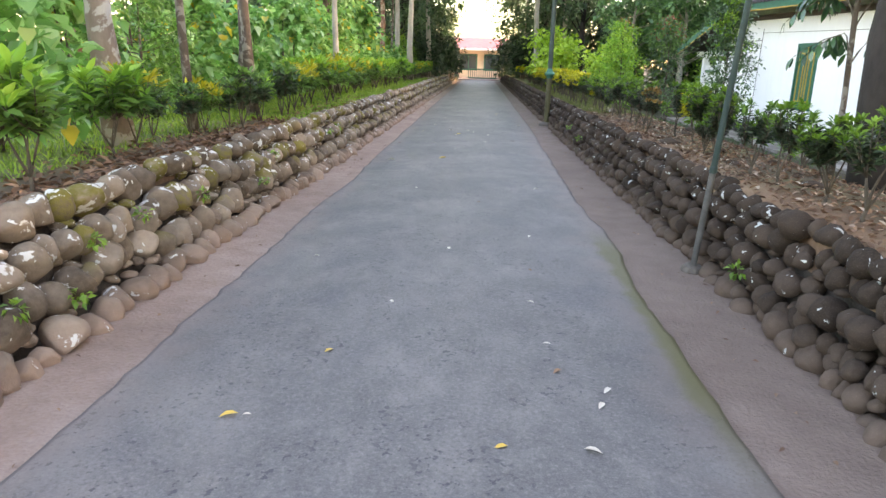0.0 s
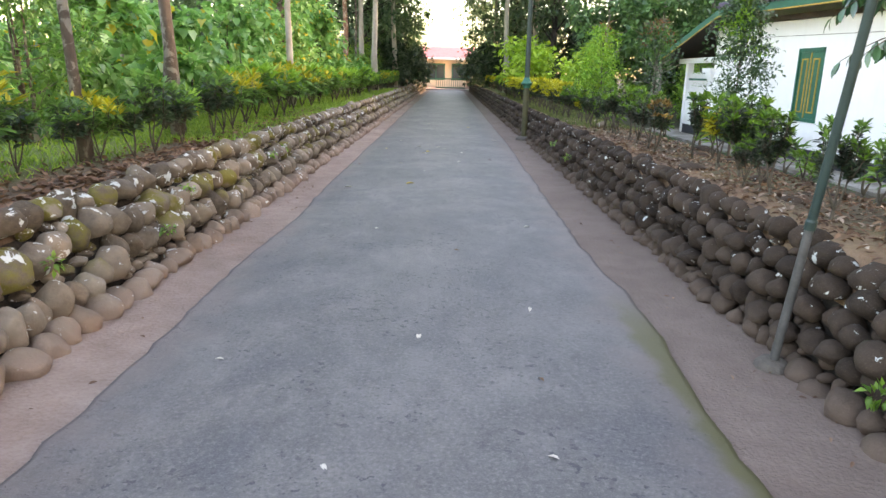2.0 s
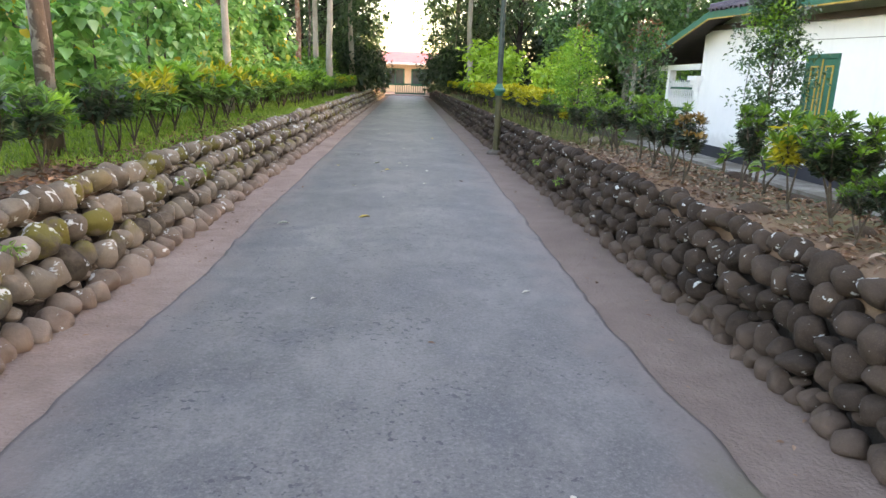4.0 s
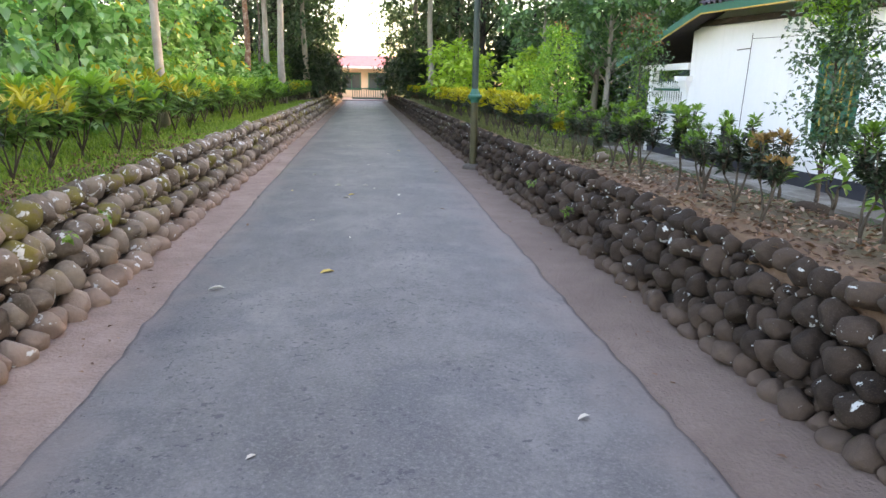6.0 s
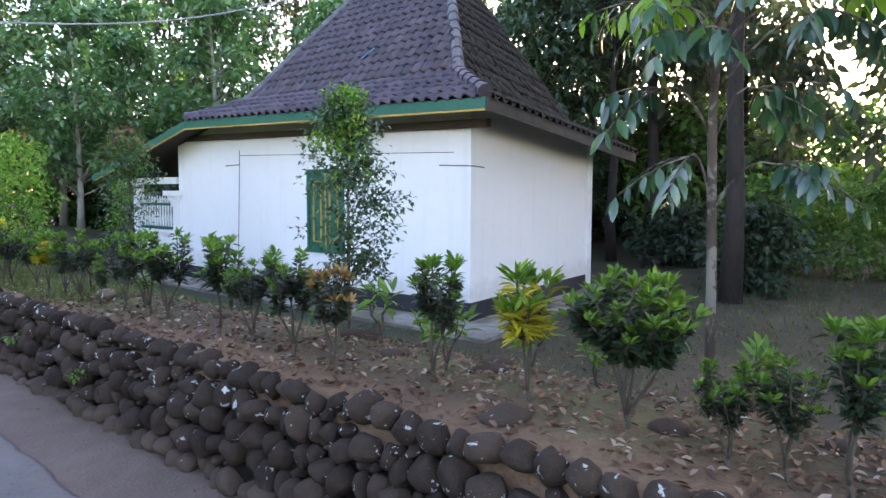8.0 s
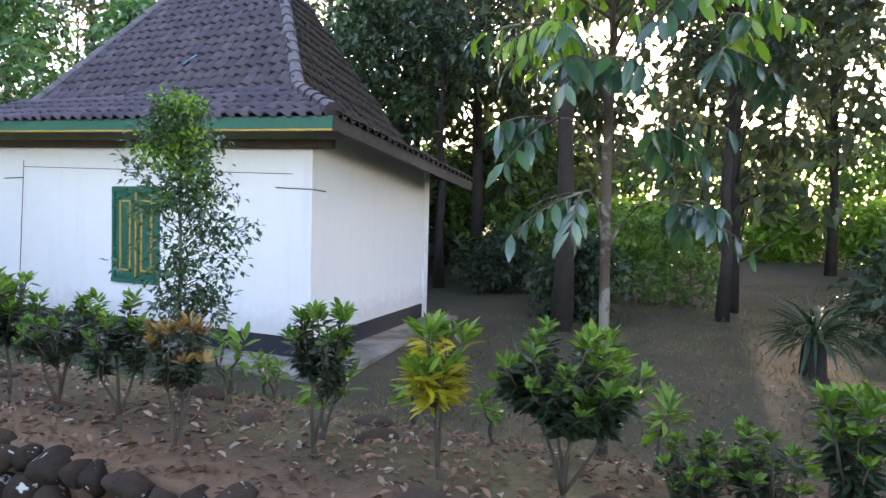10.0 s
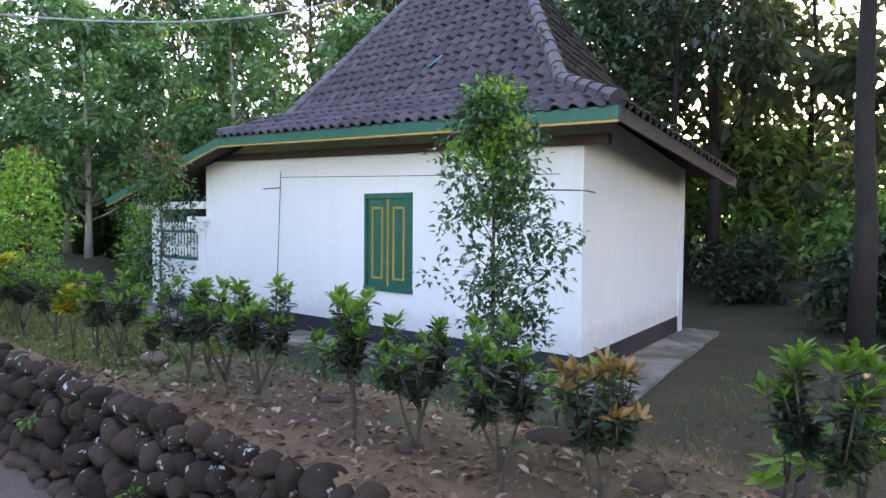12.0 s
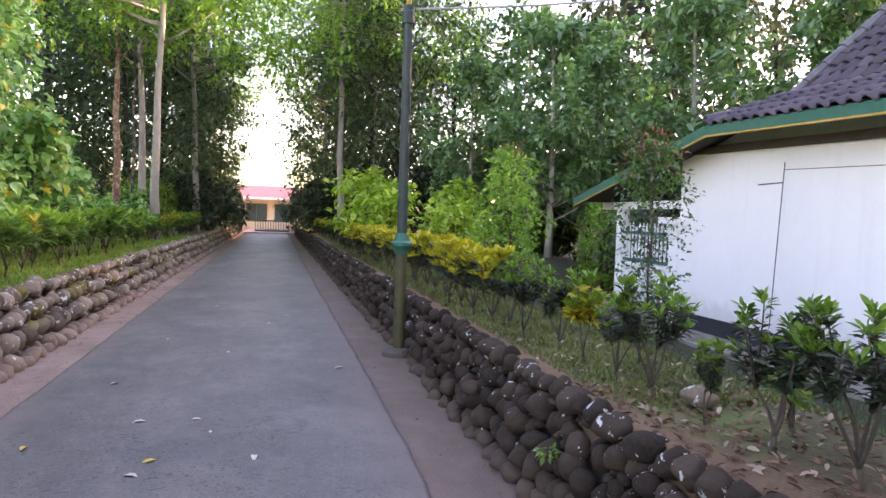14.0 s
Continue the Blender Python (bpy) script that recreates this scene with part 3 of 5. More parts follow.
def make_wall(name, side, foot, top, mat, far_mat, seed, near, scale, rows, label):
    g = random.Random(seed)
    z_top = 0.6
    y0, y1 = -9.0, 58.0
    wall = thing(name, label, "retaining wall", kind="structure")
    back = top + side * 0.28
    prof = [(foot + side * 0.115, -0.1), (foot + side * 0.115, 0.0), (top + side * 0.095, z_top - 0.04), (top + side * 0.14, z_top - 0.03), (back, z_top - 0.05), (back, -0.1)]
    ys = [y0 + 0.5 * i for i in range(int((y1 - y0) / 0.5) + 1)]
    verts = [(x, y, z) for y in ys for x, z in prof]
    n = len(prof)
    faces = [(j * n + i, j * n + (i + 1) % n, (j + 1) * n + (i + 1) % n, (j + 1) * n + i) for j in range(len(ys) - 1) for i in range(n)]
    part("mortar_core", (verts, faces), MORTAR, wall)
    fine, coarse = stone_meshes(mat, 14, seed, 3), stone_meshes(mat, 8, seed + 1, 2)
    rest_v, rest_f, off = [], [], 0
    arrays = []
    for me in coarse:
        co = np.empty(len(me.vertices) * 3)
        me.vertices.foreach_get("co", co)
        arrays.append((co.reshape(-1, 3), np.array([p.vertices[:] for p in me.polygons])))
    spots = wall_spots(g, y0, y1, foot, top, z_top, side, scale, rows)
    chosen = sorted((abs(c[1] - near), i) for i, (c, s, turn) in enumerate(spots))[:310]
    chosen = {i for _, i in chosen}
    for i, (c, s, turn) in enumerate(spots):
        m = Matrix.LocRotScale(c, Euler((radians(turn), radians(g.uniform(-14, 14)), radians(g.uniform(-16, 16)))), s)
        if i in chosen:
            ob = new("stone", fine[g.randrange(14)])
            ob.matrix_basis = m
            ob.parent = wall
        else:
            co, fa = arrays[g.randrange(8)]
            mm = np.array(m)
            rest_v.append(co @ mm[:3, :3].T + mm[:3, 3])
            rest_f.append(fa + off)
            off += len(co)
    far = part("stones_far", tri_mesh("stones_far", np.concatenate(rest_v), np.concatenate(rest_f), far_mat, True), far_mat, wall)
    tagged(far, kind="stuff")


# ---- the house ----
def tile_shape(w=0.21, l=0.285):
    """A pantile: x across, y up the slope, wavy, with a thick lower lip."""
    xs = [i / 6 for i in range(7)]
    wave = [0.034 * math.sin(2 * math.pi * (t * 0.95 + 0.02)) for t in xs]
    verts = []
    for y, dz in ((0, 0.034), (l, 0.0)):
        verts += [((t - 0.5) * w, y, h + dz) for t, h in zip(xs, wave)]
    verts += [((t - 0.5) * w, 0.004, h + 0.006) for t, h in zip(xs, wave)]
    faces = []
    for i in range(6):
        faces += [(i, i + 1, 8 + i), (i, 8 + i, 7 + i), (14 + i, 15 + i, i + 1), (14 + i, i + 1, i)]
    return np.array(verts), np.array(faces)


def in_face(p, poly):
    """Whether the point (u, v) lies in the convex polygon."""
    n = len(poly)
    for i in range(n):
        (ax, ay), (bx, by) = poly[i], poly[(i + 1) % n]
        if (bx - ax) * (p[1] - ay) - (by - ay) * (p[0] - ax) < -1e-6:
            return False
    return True


def lay_tiles(house, corners, mat, singles_left, seed, as_parts):
    """Courses of pantiles on the roof face with these corners (the first two on the lower edge)."""
    a, b = Vector(corners[0]), Vector(corners[1])
    u = (b - a).normalized()
    nrm = u.cross(Vector(corners[2]) - a).normalized()
    v = nrm.cross(u)
    poly = [((Vector(c) - a).dot(u), (Vector(c) - a).dot(v)) for c in corners]
    if nrm.z < 0:
        raise ValueError("roof face turned over")
    tv, tf = tile_shape()
    me = tri_mesh("roof_tile", tv, tf, mat, False)
    g = random.Random(seed)
    vmax = max(p[1] for p in poly)
    umin, umax = min(p[0] for p in poly), max(p[0] for p in poly)
    rest_v, rest_f, off, made = [], [], 0, 0
    row, vv = 0, -0.05
    while vv < vmax - 0.08:
        uu = umin + 0.1 + (0.03 if row % 2 else 0)
        while uu < umax - 0.04:
            if in_face((uu, max(vv + 0.1, 0.01)), poly):
                base = a + u * uu + v * vv + nrm * 0.02
                m = Matrix((u, v, nrm)).transposed().to_4x4()
                m.translation = base
                m = m @ pose(0, 0, g.uniform(-0.003, 0.006), g.uniform(-1.5, 1.5), g.uniform(-2, 2), g.uniform(-1.8, 1.8))
                if as_parts and made < singles_left:
                    ob = new("roof_tile", me)
                    ob.matrix_basis = m
                    ob.parent = house
                    made += 1
                else:
                    mm = np.array(m)
                    rest_v.append(tv @ mm[:3, :3].T + mm[:3, 3])
                    rest_f.append(tf + off)
                    off += len(tv)
            uu += 0.195
        vv += 0.225
        row += 1
    if rest_v:
        ob = part("roof_tiles_rest", tri_mesh("roof_tiles_rest", np.concatenate(rest_v), np.concatenate(rest_f), mat), mat, house)
        tagged(ob, kind="stuff")
    return made


def ridge_caps(house, a, b, mat, r=0.1):
    """Overlapping half-round caps along a hip or ridge."""
    a, b = Vector(a), Vector(b)
    d = b - a
    n = max(2, int(d.length / 0.3))
    for i in range(n):
        p, q = a + d * (i / n), a + d * ((i + 1.12) / n)
        part("ridge_cap", tube([p, p + (q - p) * 0.12, q], [r * 1.12, r * 1.05, r * 0.86], 9), mat, house)


def prism(bottom, z0, z1):
    n = len(bottom)
    verts = [(x, y, z0) for x, y in bottom] + [(x, y, z1) for x, y in bottom]
    faces = [tuple(reversed(range(n))), tuple(range(n, 2 * n))] + [(i, (i + 1) % n, n + (i + 1) % n, n + i) for i in range(n)]
    return verts, faces


def make_house():
    house = thing("house", "white plastered house with a steep clay tile roof and green trim", "house")
    X, Y0, Y1, XB = 6.713, 10.02, 17.45, 10.66
    sk = 0.52 / (XB - X)                      # the gable side stands slightly askew
    t = 0.16

    def side_y(x):
        return Y0 + sk * (x - X)
    ZT = 2.86
    # front wall in three lengths round the window opening
    wy0, wy1, wz0, wz1 = 12.45, 13.34, 0.71, 1.97
    ZG, ZB = -0.06, 2.46                     # foot of the walls, and their lower top at the back
    v = joined([prism([(X, Y0), (X + t, Y0 + 0.02), (X + t, wy0), (X, wy0)], ZG, ZT), prism([(X, wy1), (X + t, wy1), (X + t, Y1), (X, Y1)], ZG, ZT),
                prism([(X, wy0), (X + t, wy0), (X + t, wy1), (X, wy1)], ZG, wz0), prism([(X, wy0), (X + t, wy0), (X + t, wy1), (X, wy1)], wz1, ZT)])
    part("front_wall", v, PLASTER, house, "white plastered wall with hairline cracks")

    def raked(plan):
        """A wall whose top falls towards the back."""
        verts, quads = prism(plan, ZG, ZT)
        return [(x, y, z if z < 1 else ZT + (ZB - ZT) * (x - X) / (XB - X)) for x, y, z in verts], quads
    part("side_wall", raked([(X + t, side_y(X + t)), (XB, side_y(XB)), (XB, side_y(XB) + t), (X + t, side_y(X + t) + t)]), PLASTER, house)
    part("back_wall", raked([(XB - t, side_y(XB) + t), (XB, side_y(XB) + t), (XB, Y1), (XB - t, Y1)]), PLASTER, house)
    part("end_wall", raked([(X + t, Y1 - t), (XB - t, Y1 - t), (XB - t, Y1), (X + t, Y1)]), PLASTER, house)
    # pilasters at the back corner of the side wall and the black skirting
    part("pilaster", prism([(XB - 0.14, side_y(XB) - 0.05), (XB + 0.03, side_y(XB) - 0.04), (XB + 0.03, side_y(XB)), (XB - 0.14, side_y(XB) - 0.003)], ZG, ZB - 0.02), PLASTER, house)
    s = 0.014
    part("skirting", prism([(X - s, Y0 - s), (X, Y0), (X, 19.4), (X - s, 19.4)], ZG, 0.205), BLACK_PAINT, house, "black painted skirting band")
    part("skirting", prism([(X - s, Y0 - s), (XB, side_y(XB) - s), (XB, side_y(XB)), (X, Y0)], ZG, 0.205), BLACK_PAINT, house, "black painted skirting band")
    # cement apron round the house
    part("apron", prism([(5.95, 9.21), (XB + 0.35, side_y(XB) - 0.5), (XB + 0.35, 20.4), (6.0, 20.4)], -0.3, -0.03), APRON, house, "pale cement apron")
    # crack lines in the plaster
    part("crack", beam((X - 0.001, 15.37, 0.25), (X - 0.001, 15.25, 2.36), 0.016, 0.006, 0), GREY_WOOD, house, "grey vertical crack")
    part("crack", beam((X - 0.001, 15.28, 2.11), (X - 0.001, 15.72, 2.1), 0.006, 0.016, 0), GREY_WOOD, house)
    part("crack", beam((X - 0.001, 10.03, 1.95), (X - 0.001, 10.55, 1.97), 0.006, 0.014, 0), GREY_WOOD, house)
    part("crack", beam((X, side_y(X) - 0.001, 1.95), (X + 0.33, side_y(X + 0.33) - 0.001, 1.94), 0.006, 0.014, 0), GREY_WOOD, house)
    part("crack", beam((X - 0.001, 10.3, 2.13), (X - 0.001, 15.24, 2.27), 0.005, 0.008, 0), GREY_WOOD, house)
    # shuttered window
    win = thing("window", "", "")
    win.parent = house
    tagged(win, "closed green shutters with yellow mouldings")
    part("window_frame", joined([prism([(X - 0.02, wy0), (X + t, wy0), (X + t, wy0 + 0.05), (X - 0.02, wy0 + 0.05)], wz0, wz1), prism([(X - 0.02, wy1 - 0.05), (X + t, wy1 - 0.05), (X + t, wy1), (X - 0.02, wy1)], wz0, wz1),
                                 prism([(X - 0.022, wy0), (X + t, wy0), (X + t, wy1), (X - 0.022, wy1)], wz1 - 0.06, wz1 + 0.01), prism([(X - 0.026, wy0 - 0.01), (X + t, wy0 - 0.01), (X + t, wy1 + 0.01), (X - 0.026, wy1 + 0.01)], wz0 - 0.03, wz0 + 0.03)]), GREEN_PAINT, win)
    mid = (wy0 + wy1) / 2
    for lo, hi in ((wy0 + 0.05, mid - 0.004), (mid + 0.004, wy1 - 0.05)):
        part("shutter", box(X + 0.004, X + 0.05, lo, hi, wz0 + 0.03, wz1 - 0.06, 0.004), GREEN_PAINT, win, "green wooden shutter leaf")
        a, b, c, d, w = lo + 0.09, hi - 0.09, wz0 + 0.13, wz1 - 0.17, 0.026
        part("moulding", joined([prism([(X - 0.012, a), (X + 0.004, a), (X + 0.004, a + w), (X - 0.012, a + w)], c, d), prism([(X - 0.012, b - w), (X + 0.004, b - w), (X + 0.004, b), (X - 0.012, b)], c, d),
                                 prism([(X - 0.012, a + w), (X + 0.004, a + w), (X + 0.004, b - w), (X - 0.012, b - w)], c, c + w), prism([(X - 0.012, a + w), (X + 0.004, a + w), (X + 0.004, b - w), (X - 0.012, b - w)], d - w, d)]), YELLOW_PAINT, win, "yellow moulding")
    part("shutter_batten", box(X - 0.012, X + 0.004, mid - 0.014, mid + 0.014, wz0 + 0.04, wz1 - 0.07, 0.003), YELLOW_PAINT, win)
    # white capital where the wall ends, and the porch beyond
    part("capital", joined([prism([(X - 0.14, 17.3), (X + 0.05, 17.3), (X + 0.05, 17.85), (X - 0.14, 17.85)], 1.56, 1.66), prism([(X - 0.09, 17.38), (X + 0.05, 17.38), (X + 0.05, 17.78), (X - 0.09, 17.78)], 1.46, 1.56),
                            prism([(X - 0.05, 17.44), (X + 0.05, 17.44), (X + 0.05, 17.72), (X - 0.05, 17.72)], 1.34, 1.46)]), PLASTER, house, "white moulded capital")
    part("porch_pier", box(X - 0.02, X + 0.1, 17.455, 17.7, ZG, 1.34, 0.006), PLASTER, house, "white square porch pier")
    part("porch_post", box(X - 0.02, X + 0.14, 19.25, 19.43, ZG, 1.8, 0.006), PLASTER, house, "white square porch post")
    part("porch_beam", box(X - 0.03, X + 0.15, 17.5, 20.0, 1.8, 1.93, 0.006), PLASTER, house, "white porch beam")
    part("porch_parapet", box(X, X + 0.12, 17.7, 19.25, ZG, 0.8, 0.006), PLASTER, house, "white low porch wall")
    part("parapet_ledge", box(X - 0.05, X + 0.16, 17.7, 19.25, 0.8, 0.86, 0.006), PLASTER, house)
    part("rail", box(X + 0.03, X + 0.08, 17.7, 19.25, 0.88, 0.93, 0.004), GREEN_PAINT, house, "green porch rail")
    part("rail", box(X + 0.03, X + 0.08, 17.7, 19.25, 1.36, 1.41, 0.004), GREEN_PAINT, house, "green porch rail")
    # added dark panel in place of the shade inside the porch
    part("porch_screen", box(X + 1.2, X + 1.3, 17.5, 19.9, ZG, 1.9), DARK_WOOD, house, "dark panel added for the porch's shaded interior")
    for i in range(13):
        y = 17.8 + i * 0.115
        part("baluster", tube([(X + 0.055, y, 0.92), (X + 0.055, y, 1.1), (X + 0.055, y, 1.22), (X + 0.055, y, 1.5), (X + 0.055, y, 1.57)], [0.02, 0.026, 0.018, 0.024, 0.004], 8), PLASTER, house, "white turned baluster")
    # roof: eaves skirt, steep hipped top, porch slope
    ex, ey, ez = 6.165, 9.37, 2.69               # eave corner, top of the boards
    exb, eyb, ezb = 10.95, 9.86, 2.3             # the side eave falls towards the back
    sx, sy, sz = 7.05, 10.5, 3.16                # foot of the steep slopes
    sxb, syb, szb, syl = 10.75, 10.95, 2.8, 15.64
    rx, ry0, ry1, rz = 9.65, 12.97, 14.86, 5.89  # ridge
    ky, kz = 16.1, 2.89
    low_y, low_z = 20.15, 2.0
    faces = {
        "front_skirt": [(ex, ky, kz), (ex, ey, ez), (sx, sy, sz), (sx, syl, sz)],
        "front_steep": [(sx, syl, sz), (sx, sy, sz), (rx, ry0, rz), (rx, ry1, rz)],
        "side_skirt": [(ex, ey, ez), (exb, eyb, ezb), (sxb, syb, szb), (sx, sy, sz)],
        "side_steep": [(sx, sy, sz), (sxb, syb, szb), (rx, ry0, rz)],
        "back_steep": [(sxb, syb, szb), (sxb, syl, sz), (rx, ry1, rz), (rx, ry0, rz)],
        "far_steep": [(sxb, syl, sz), (sx, syl, sz), (rx, ry1, rz)],
        "porch_slope": [(exb, low_y, low_z), (ex, low_y, low_z), (ex, ky, kz), (sx, syl, sz), (sxb, syl, sz), (exb, ky, kz)],
        "back_skirt": [(exb, eyb, ezb), (exb, ky, kz), (sxb, syl, sz), (sxb, syb, szb)],
    }
    left = 300
    for key, c in faces.items():
        deck = [Vector(p) for p in c]
        n = (deck[1] - deck[0]).cross(deck[2] - deck[0]).normalized()
        low = [p - n * 0.06 for p in deck]
        k = len(deck)
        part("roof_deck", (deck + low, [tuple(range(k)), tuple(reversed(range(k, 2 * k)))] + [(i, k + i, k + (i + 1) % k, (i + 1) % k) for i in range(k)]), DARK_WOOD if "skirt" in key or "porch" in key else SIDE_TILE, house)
        if key in ("front_skirt", "front_steep"):
            left -= lay_tiles(house, c, TILE, left, len(key), True)
        elif key in ("side_skirt", "side_steep", "porch_slope"):
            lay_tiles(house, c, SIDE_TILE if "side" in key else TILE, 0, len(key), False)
    up = Vector((0, 0, 0.05))
    for a, b in (((ex, ey, ez), (sx, sy, sz)), ((sx, sy, sz), (rx, ry0, rz)), ((sx, syl, sz), (rx, ry1, rz)), ((rx, ry0, rz), (rx, ry1, rz)), ((ex, ky, kz), (sx, syl, sz))):
        ridge_caps(house, Vector(a) + up, Vector(b) + up, RIDGE_M if a[0] == sx else TILE, 0.085)
    # fascia boards with a yellow lip, and the dark eaves soffit
    part("fascia", beam((ex - 0.015, ky, kz - 0.07), (ex - 0.015, ey - 0.015, ez - 0.07), 0.03, 0.13), GREEN_PAINT, house, "green fascia board")
    part("fascia_lip", beam((ex - 0.012, ky, kz - 0.148), (ex - 0.012, ey - 0.012, ez - 0.148), 0.036, 0.024, 0.003), YELLOW_PAINT, house, "yellow fascia lip")
    part("fascia", beam((ex - 0.015, low_y, low_z - 0.07), (ex - 0.015, ky, kz - 0.07), 0.03, 0.13), GREEN_PAINT, house, "green sloping verge board")
    part("fascia_lip", beam((ex - 0.012, low_y, low_z - 0.148), (ex - 0.012, ky, kz - 0.148), 0.036, 0.02, 0.003), YELLOW_PAINT, house)
    part("fascia", beam((ex, ey - 0.012, ez - 0.08), (exb, eyb - 0.012, ezb - 0.08), 0.03, 0.15), GREY_WOOD, house, "weathered grey side fascia")
    # dark band along the top of the front wall
    part("wall_plate", beam((X - 0.05, 17.4, 2.66), (X - 0.05, 9.7, 2.46), 0.09, 0.1, 0.006), DARK_WOOD, house, "dark band along the wall top below the eaves")
    for i in range(14):
        y = 10.1 + i * 0.45
        ez_ = ez + (kz - ez) * (y - ey) / (ky - ey)
        part("rafter", beam((ex + 0.02, y, ez_ - 0.11), (X + 0.02, y, ez_ + 0.15 - 0.11), 0.05, 0.07), DARK_WOOD, house)
    part("blue_patch", beam((7.56, 12.98, 3.78), (7.72, 12.86, 3.95), 0.1, 0.02), BLUE_TILE, house, "faded blue sheet patched over tiles")
    return house


# ---- poles and cable ----
def lathe(points, n=14):
    """A turned shape from (radius, z)."""
    return tube([(0, 0, z) for _, z in points], [r for r, _ in points], n)


def make_poles():
    p = thing("utility_pole", "slim green steel pole, grey at its foot, set against the wall", "pole", "poles along the lane", at=(1.86, 3.4, 0.0))
    part("foot", lathe([(0.09, -0.05), (0.085, 0.02), (0.065, 0.045), (0.04, 0.055)], 9), CEMENT_D, p, "rough cement foot")
    part("lower_shaft", lathe([(0.022, 0.02), (0.021, 0.75)]), POLE_GREY, p, "grey flaking lower shaft")
    part("shaft", lathe([(0.026, 0.75), (0.026, 0.79), (0.021, 0.8), (0.02, 3.9)]), POLE_GREEN, p)
    part("cap", lathe([(0.045, 3.88), (0.045, 3.93), (0.01, 3.96)]), POLE_GREEN, p)
    p.rotation_euler = (radians(9.0), radians(1.0), 0)
    q = thing("utility_pole", "dark green steel pole with a flanged olive lower section", "pole", "poles along the lane", at=(1.9, 15.32, 0.0))
    part("foot", lathe([(0.2, -0.05), (0.19, 0.05), (0.12, 0.09)], 9), CEMENT_D, q, "rough cement foot")
    part("lower_shaft", lathe([(0.066, 0.0), (0.062, 1.16)]), POLE_OLIVE, q, "olive painted lower shaft")
    part("flange", lathe([(0.068, 1.12), (0.085, 1.17), (0.12, 1.21), (0.12, 1.24), (0.09, 1.26), (0.064, 1.33), (0.055, 1.35)]), GREEN_PAINT, q, "green flange collar")
    part("shaft", lathe([(0.056, 1.3), (0.05, 3.62)]), POLE_GREEN, q)
    part("cap", lathe([(0.07, 3.6), (0.07, 3.72), (0.058, 3.74), (0.058, 3.79), (0.02, 3.81)]), POLE_GREEN, q)
    part("lamp_spike", lathe([(0.03, 3.79), (0.026, 4.1), (0.008, 4.16)], 8), YELLOW_PAINT, q, "yellow spike")
    part("hook", tube([(0.045, 0, 3.35), (0.14, -0.02, 3.44), (0.18, -0.04, 3.62)], [0.012, 0.012, 0.01], 6), POLE_GREEN, q)
    a, b = Vector((1.97, 15.27, 3.75)), Vector((9.65, 14.6, 6.1))
    pts = [a.lerp(b, i / 16) - Vector((0, 0, 0.5 * math.sin(math.pi * i / 16))) for i in range(17)]
    ob = new("overhead_cable", mesh_of("overhead_cable", *tube(pts, [0.012] * 17, 6), CABLE))
    tagged(ob, "pale overhead cable running from the pole to the roof", "cable")


make_ground_sheet()
make_road()
make_house()
make_poles()


# ---- plants ----
def curved(a, b, bend, n=4):
    a, b = Vector(a), Vector(b)
    return [a.lerp(b, i / n) + Vector(bend) * math.sin(math.pi * i / n) for i in range(n + 1)]


def shrub_proto(seed, height, spread, stems, tops, per, leaf, width, top_mat, low_mat, label, category="shrub", low_share=0.6, group="hedge shrubs"):
    """A pruned hedge shrub: a short forked trunk, bare twigs and a rounded leafy head, darker below its fresh tips."""
    g = np.random.default_rng(seed)
    ob = thing("hedge_shrub", label, category, group)
    wood, heads = [], []
    fork = height * g.uniform(0.05, 0.12)
    wood.append(tube(curved((0, 0, -0.05), (0.012, 0.006, fork), (0.012, -0.01, 0), 3), [0.016, 0.014, 0.013, 0.011], 7))
    for i in range(stems):
        w = 2 * math.pi * i / stems + g.uniform(-0.5, 0.5)
        r = spread * g.uniform(0.2, 0.5)
        top = (r * math.cos(w), r * math.sin(w), height * g.uniform(0.36, 0.5))
        wood.append(tube(curved((0.012, 0.006, fork), top, (g.uniform(-0.012, 0.012), g.uniform(-0.012, 0.012), 0)), [0.0095, 0.009, 0.008, 0.007, 0.005], 6))
        for j in range(tops):
            hw = w + g.uniform(-1.1, 1.1)
            up = g.uniform(0.0, 1.0)
            hr = spread * (0.35 + 0.65 * math.sqrt(1 - up * up * 0.75)) * g.uniform(0.55, 1.0)
            end = (hr * math.cos(hw), hr * math.sin(hw), height * (0.56 + 0.33 * up))
            wood.append(tube(curved(top, end, (0, 0, -0.015), 2), [0.006, 0.005, 0.003], 5))
            heads.append((top, end, up))
    part("woody_stem", mesh_of("woody_stem", *joined(wood), TWIG, True), TWIG, ob)
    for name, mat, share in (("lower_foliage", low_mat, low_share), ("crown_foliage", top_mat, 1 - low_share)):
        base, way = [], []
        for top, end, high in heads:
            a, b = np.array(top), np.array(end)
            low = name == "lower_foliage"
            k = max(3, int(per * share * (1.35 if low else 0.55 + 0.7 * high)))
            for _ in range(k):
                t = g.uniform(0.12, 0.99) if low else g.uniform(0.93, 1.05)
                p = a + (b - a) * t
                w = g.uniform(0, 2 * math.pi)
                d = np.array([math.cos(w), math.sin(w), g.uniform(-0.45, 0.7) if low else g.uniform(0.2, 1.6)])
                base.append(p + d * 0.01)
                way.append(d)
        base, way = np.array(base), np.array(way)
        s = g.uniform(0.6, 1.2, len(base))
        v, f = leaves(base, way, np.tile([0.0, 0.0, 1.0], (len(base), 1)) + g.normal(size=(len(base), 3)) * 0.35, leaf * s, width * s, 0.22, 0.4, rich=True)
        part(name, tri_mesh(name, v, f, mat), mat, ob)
    return ob


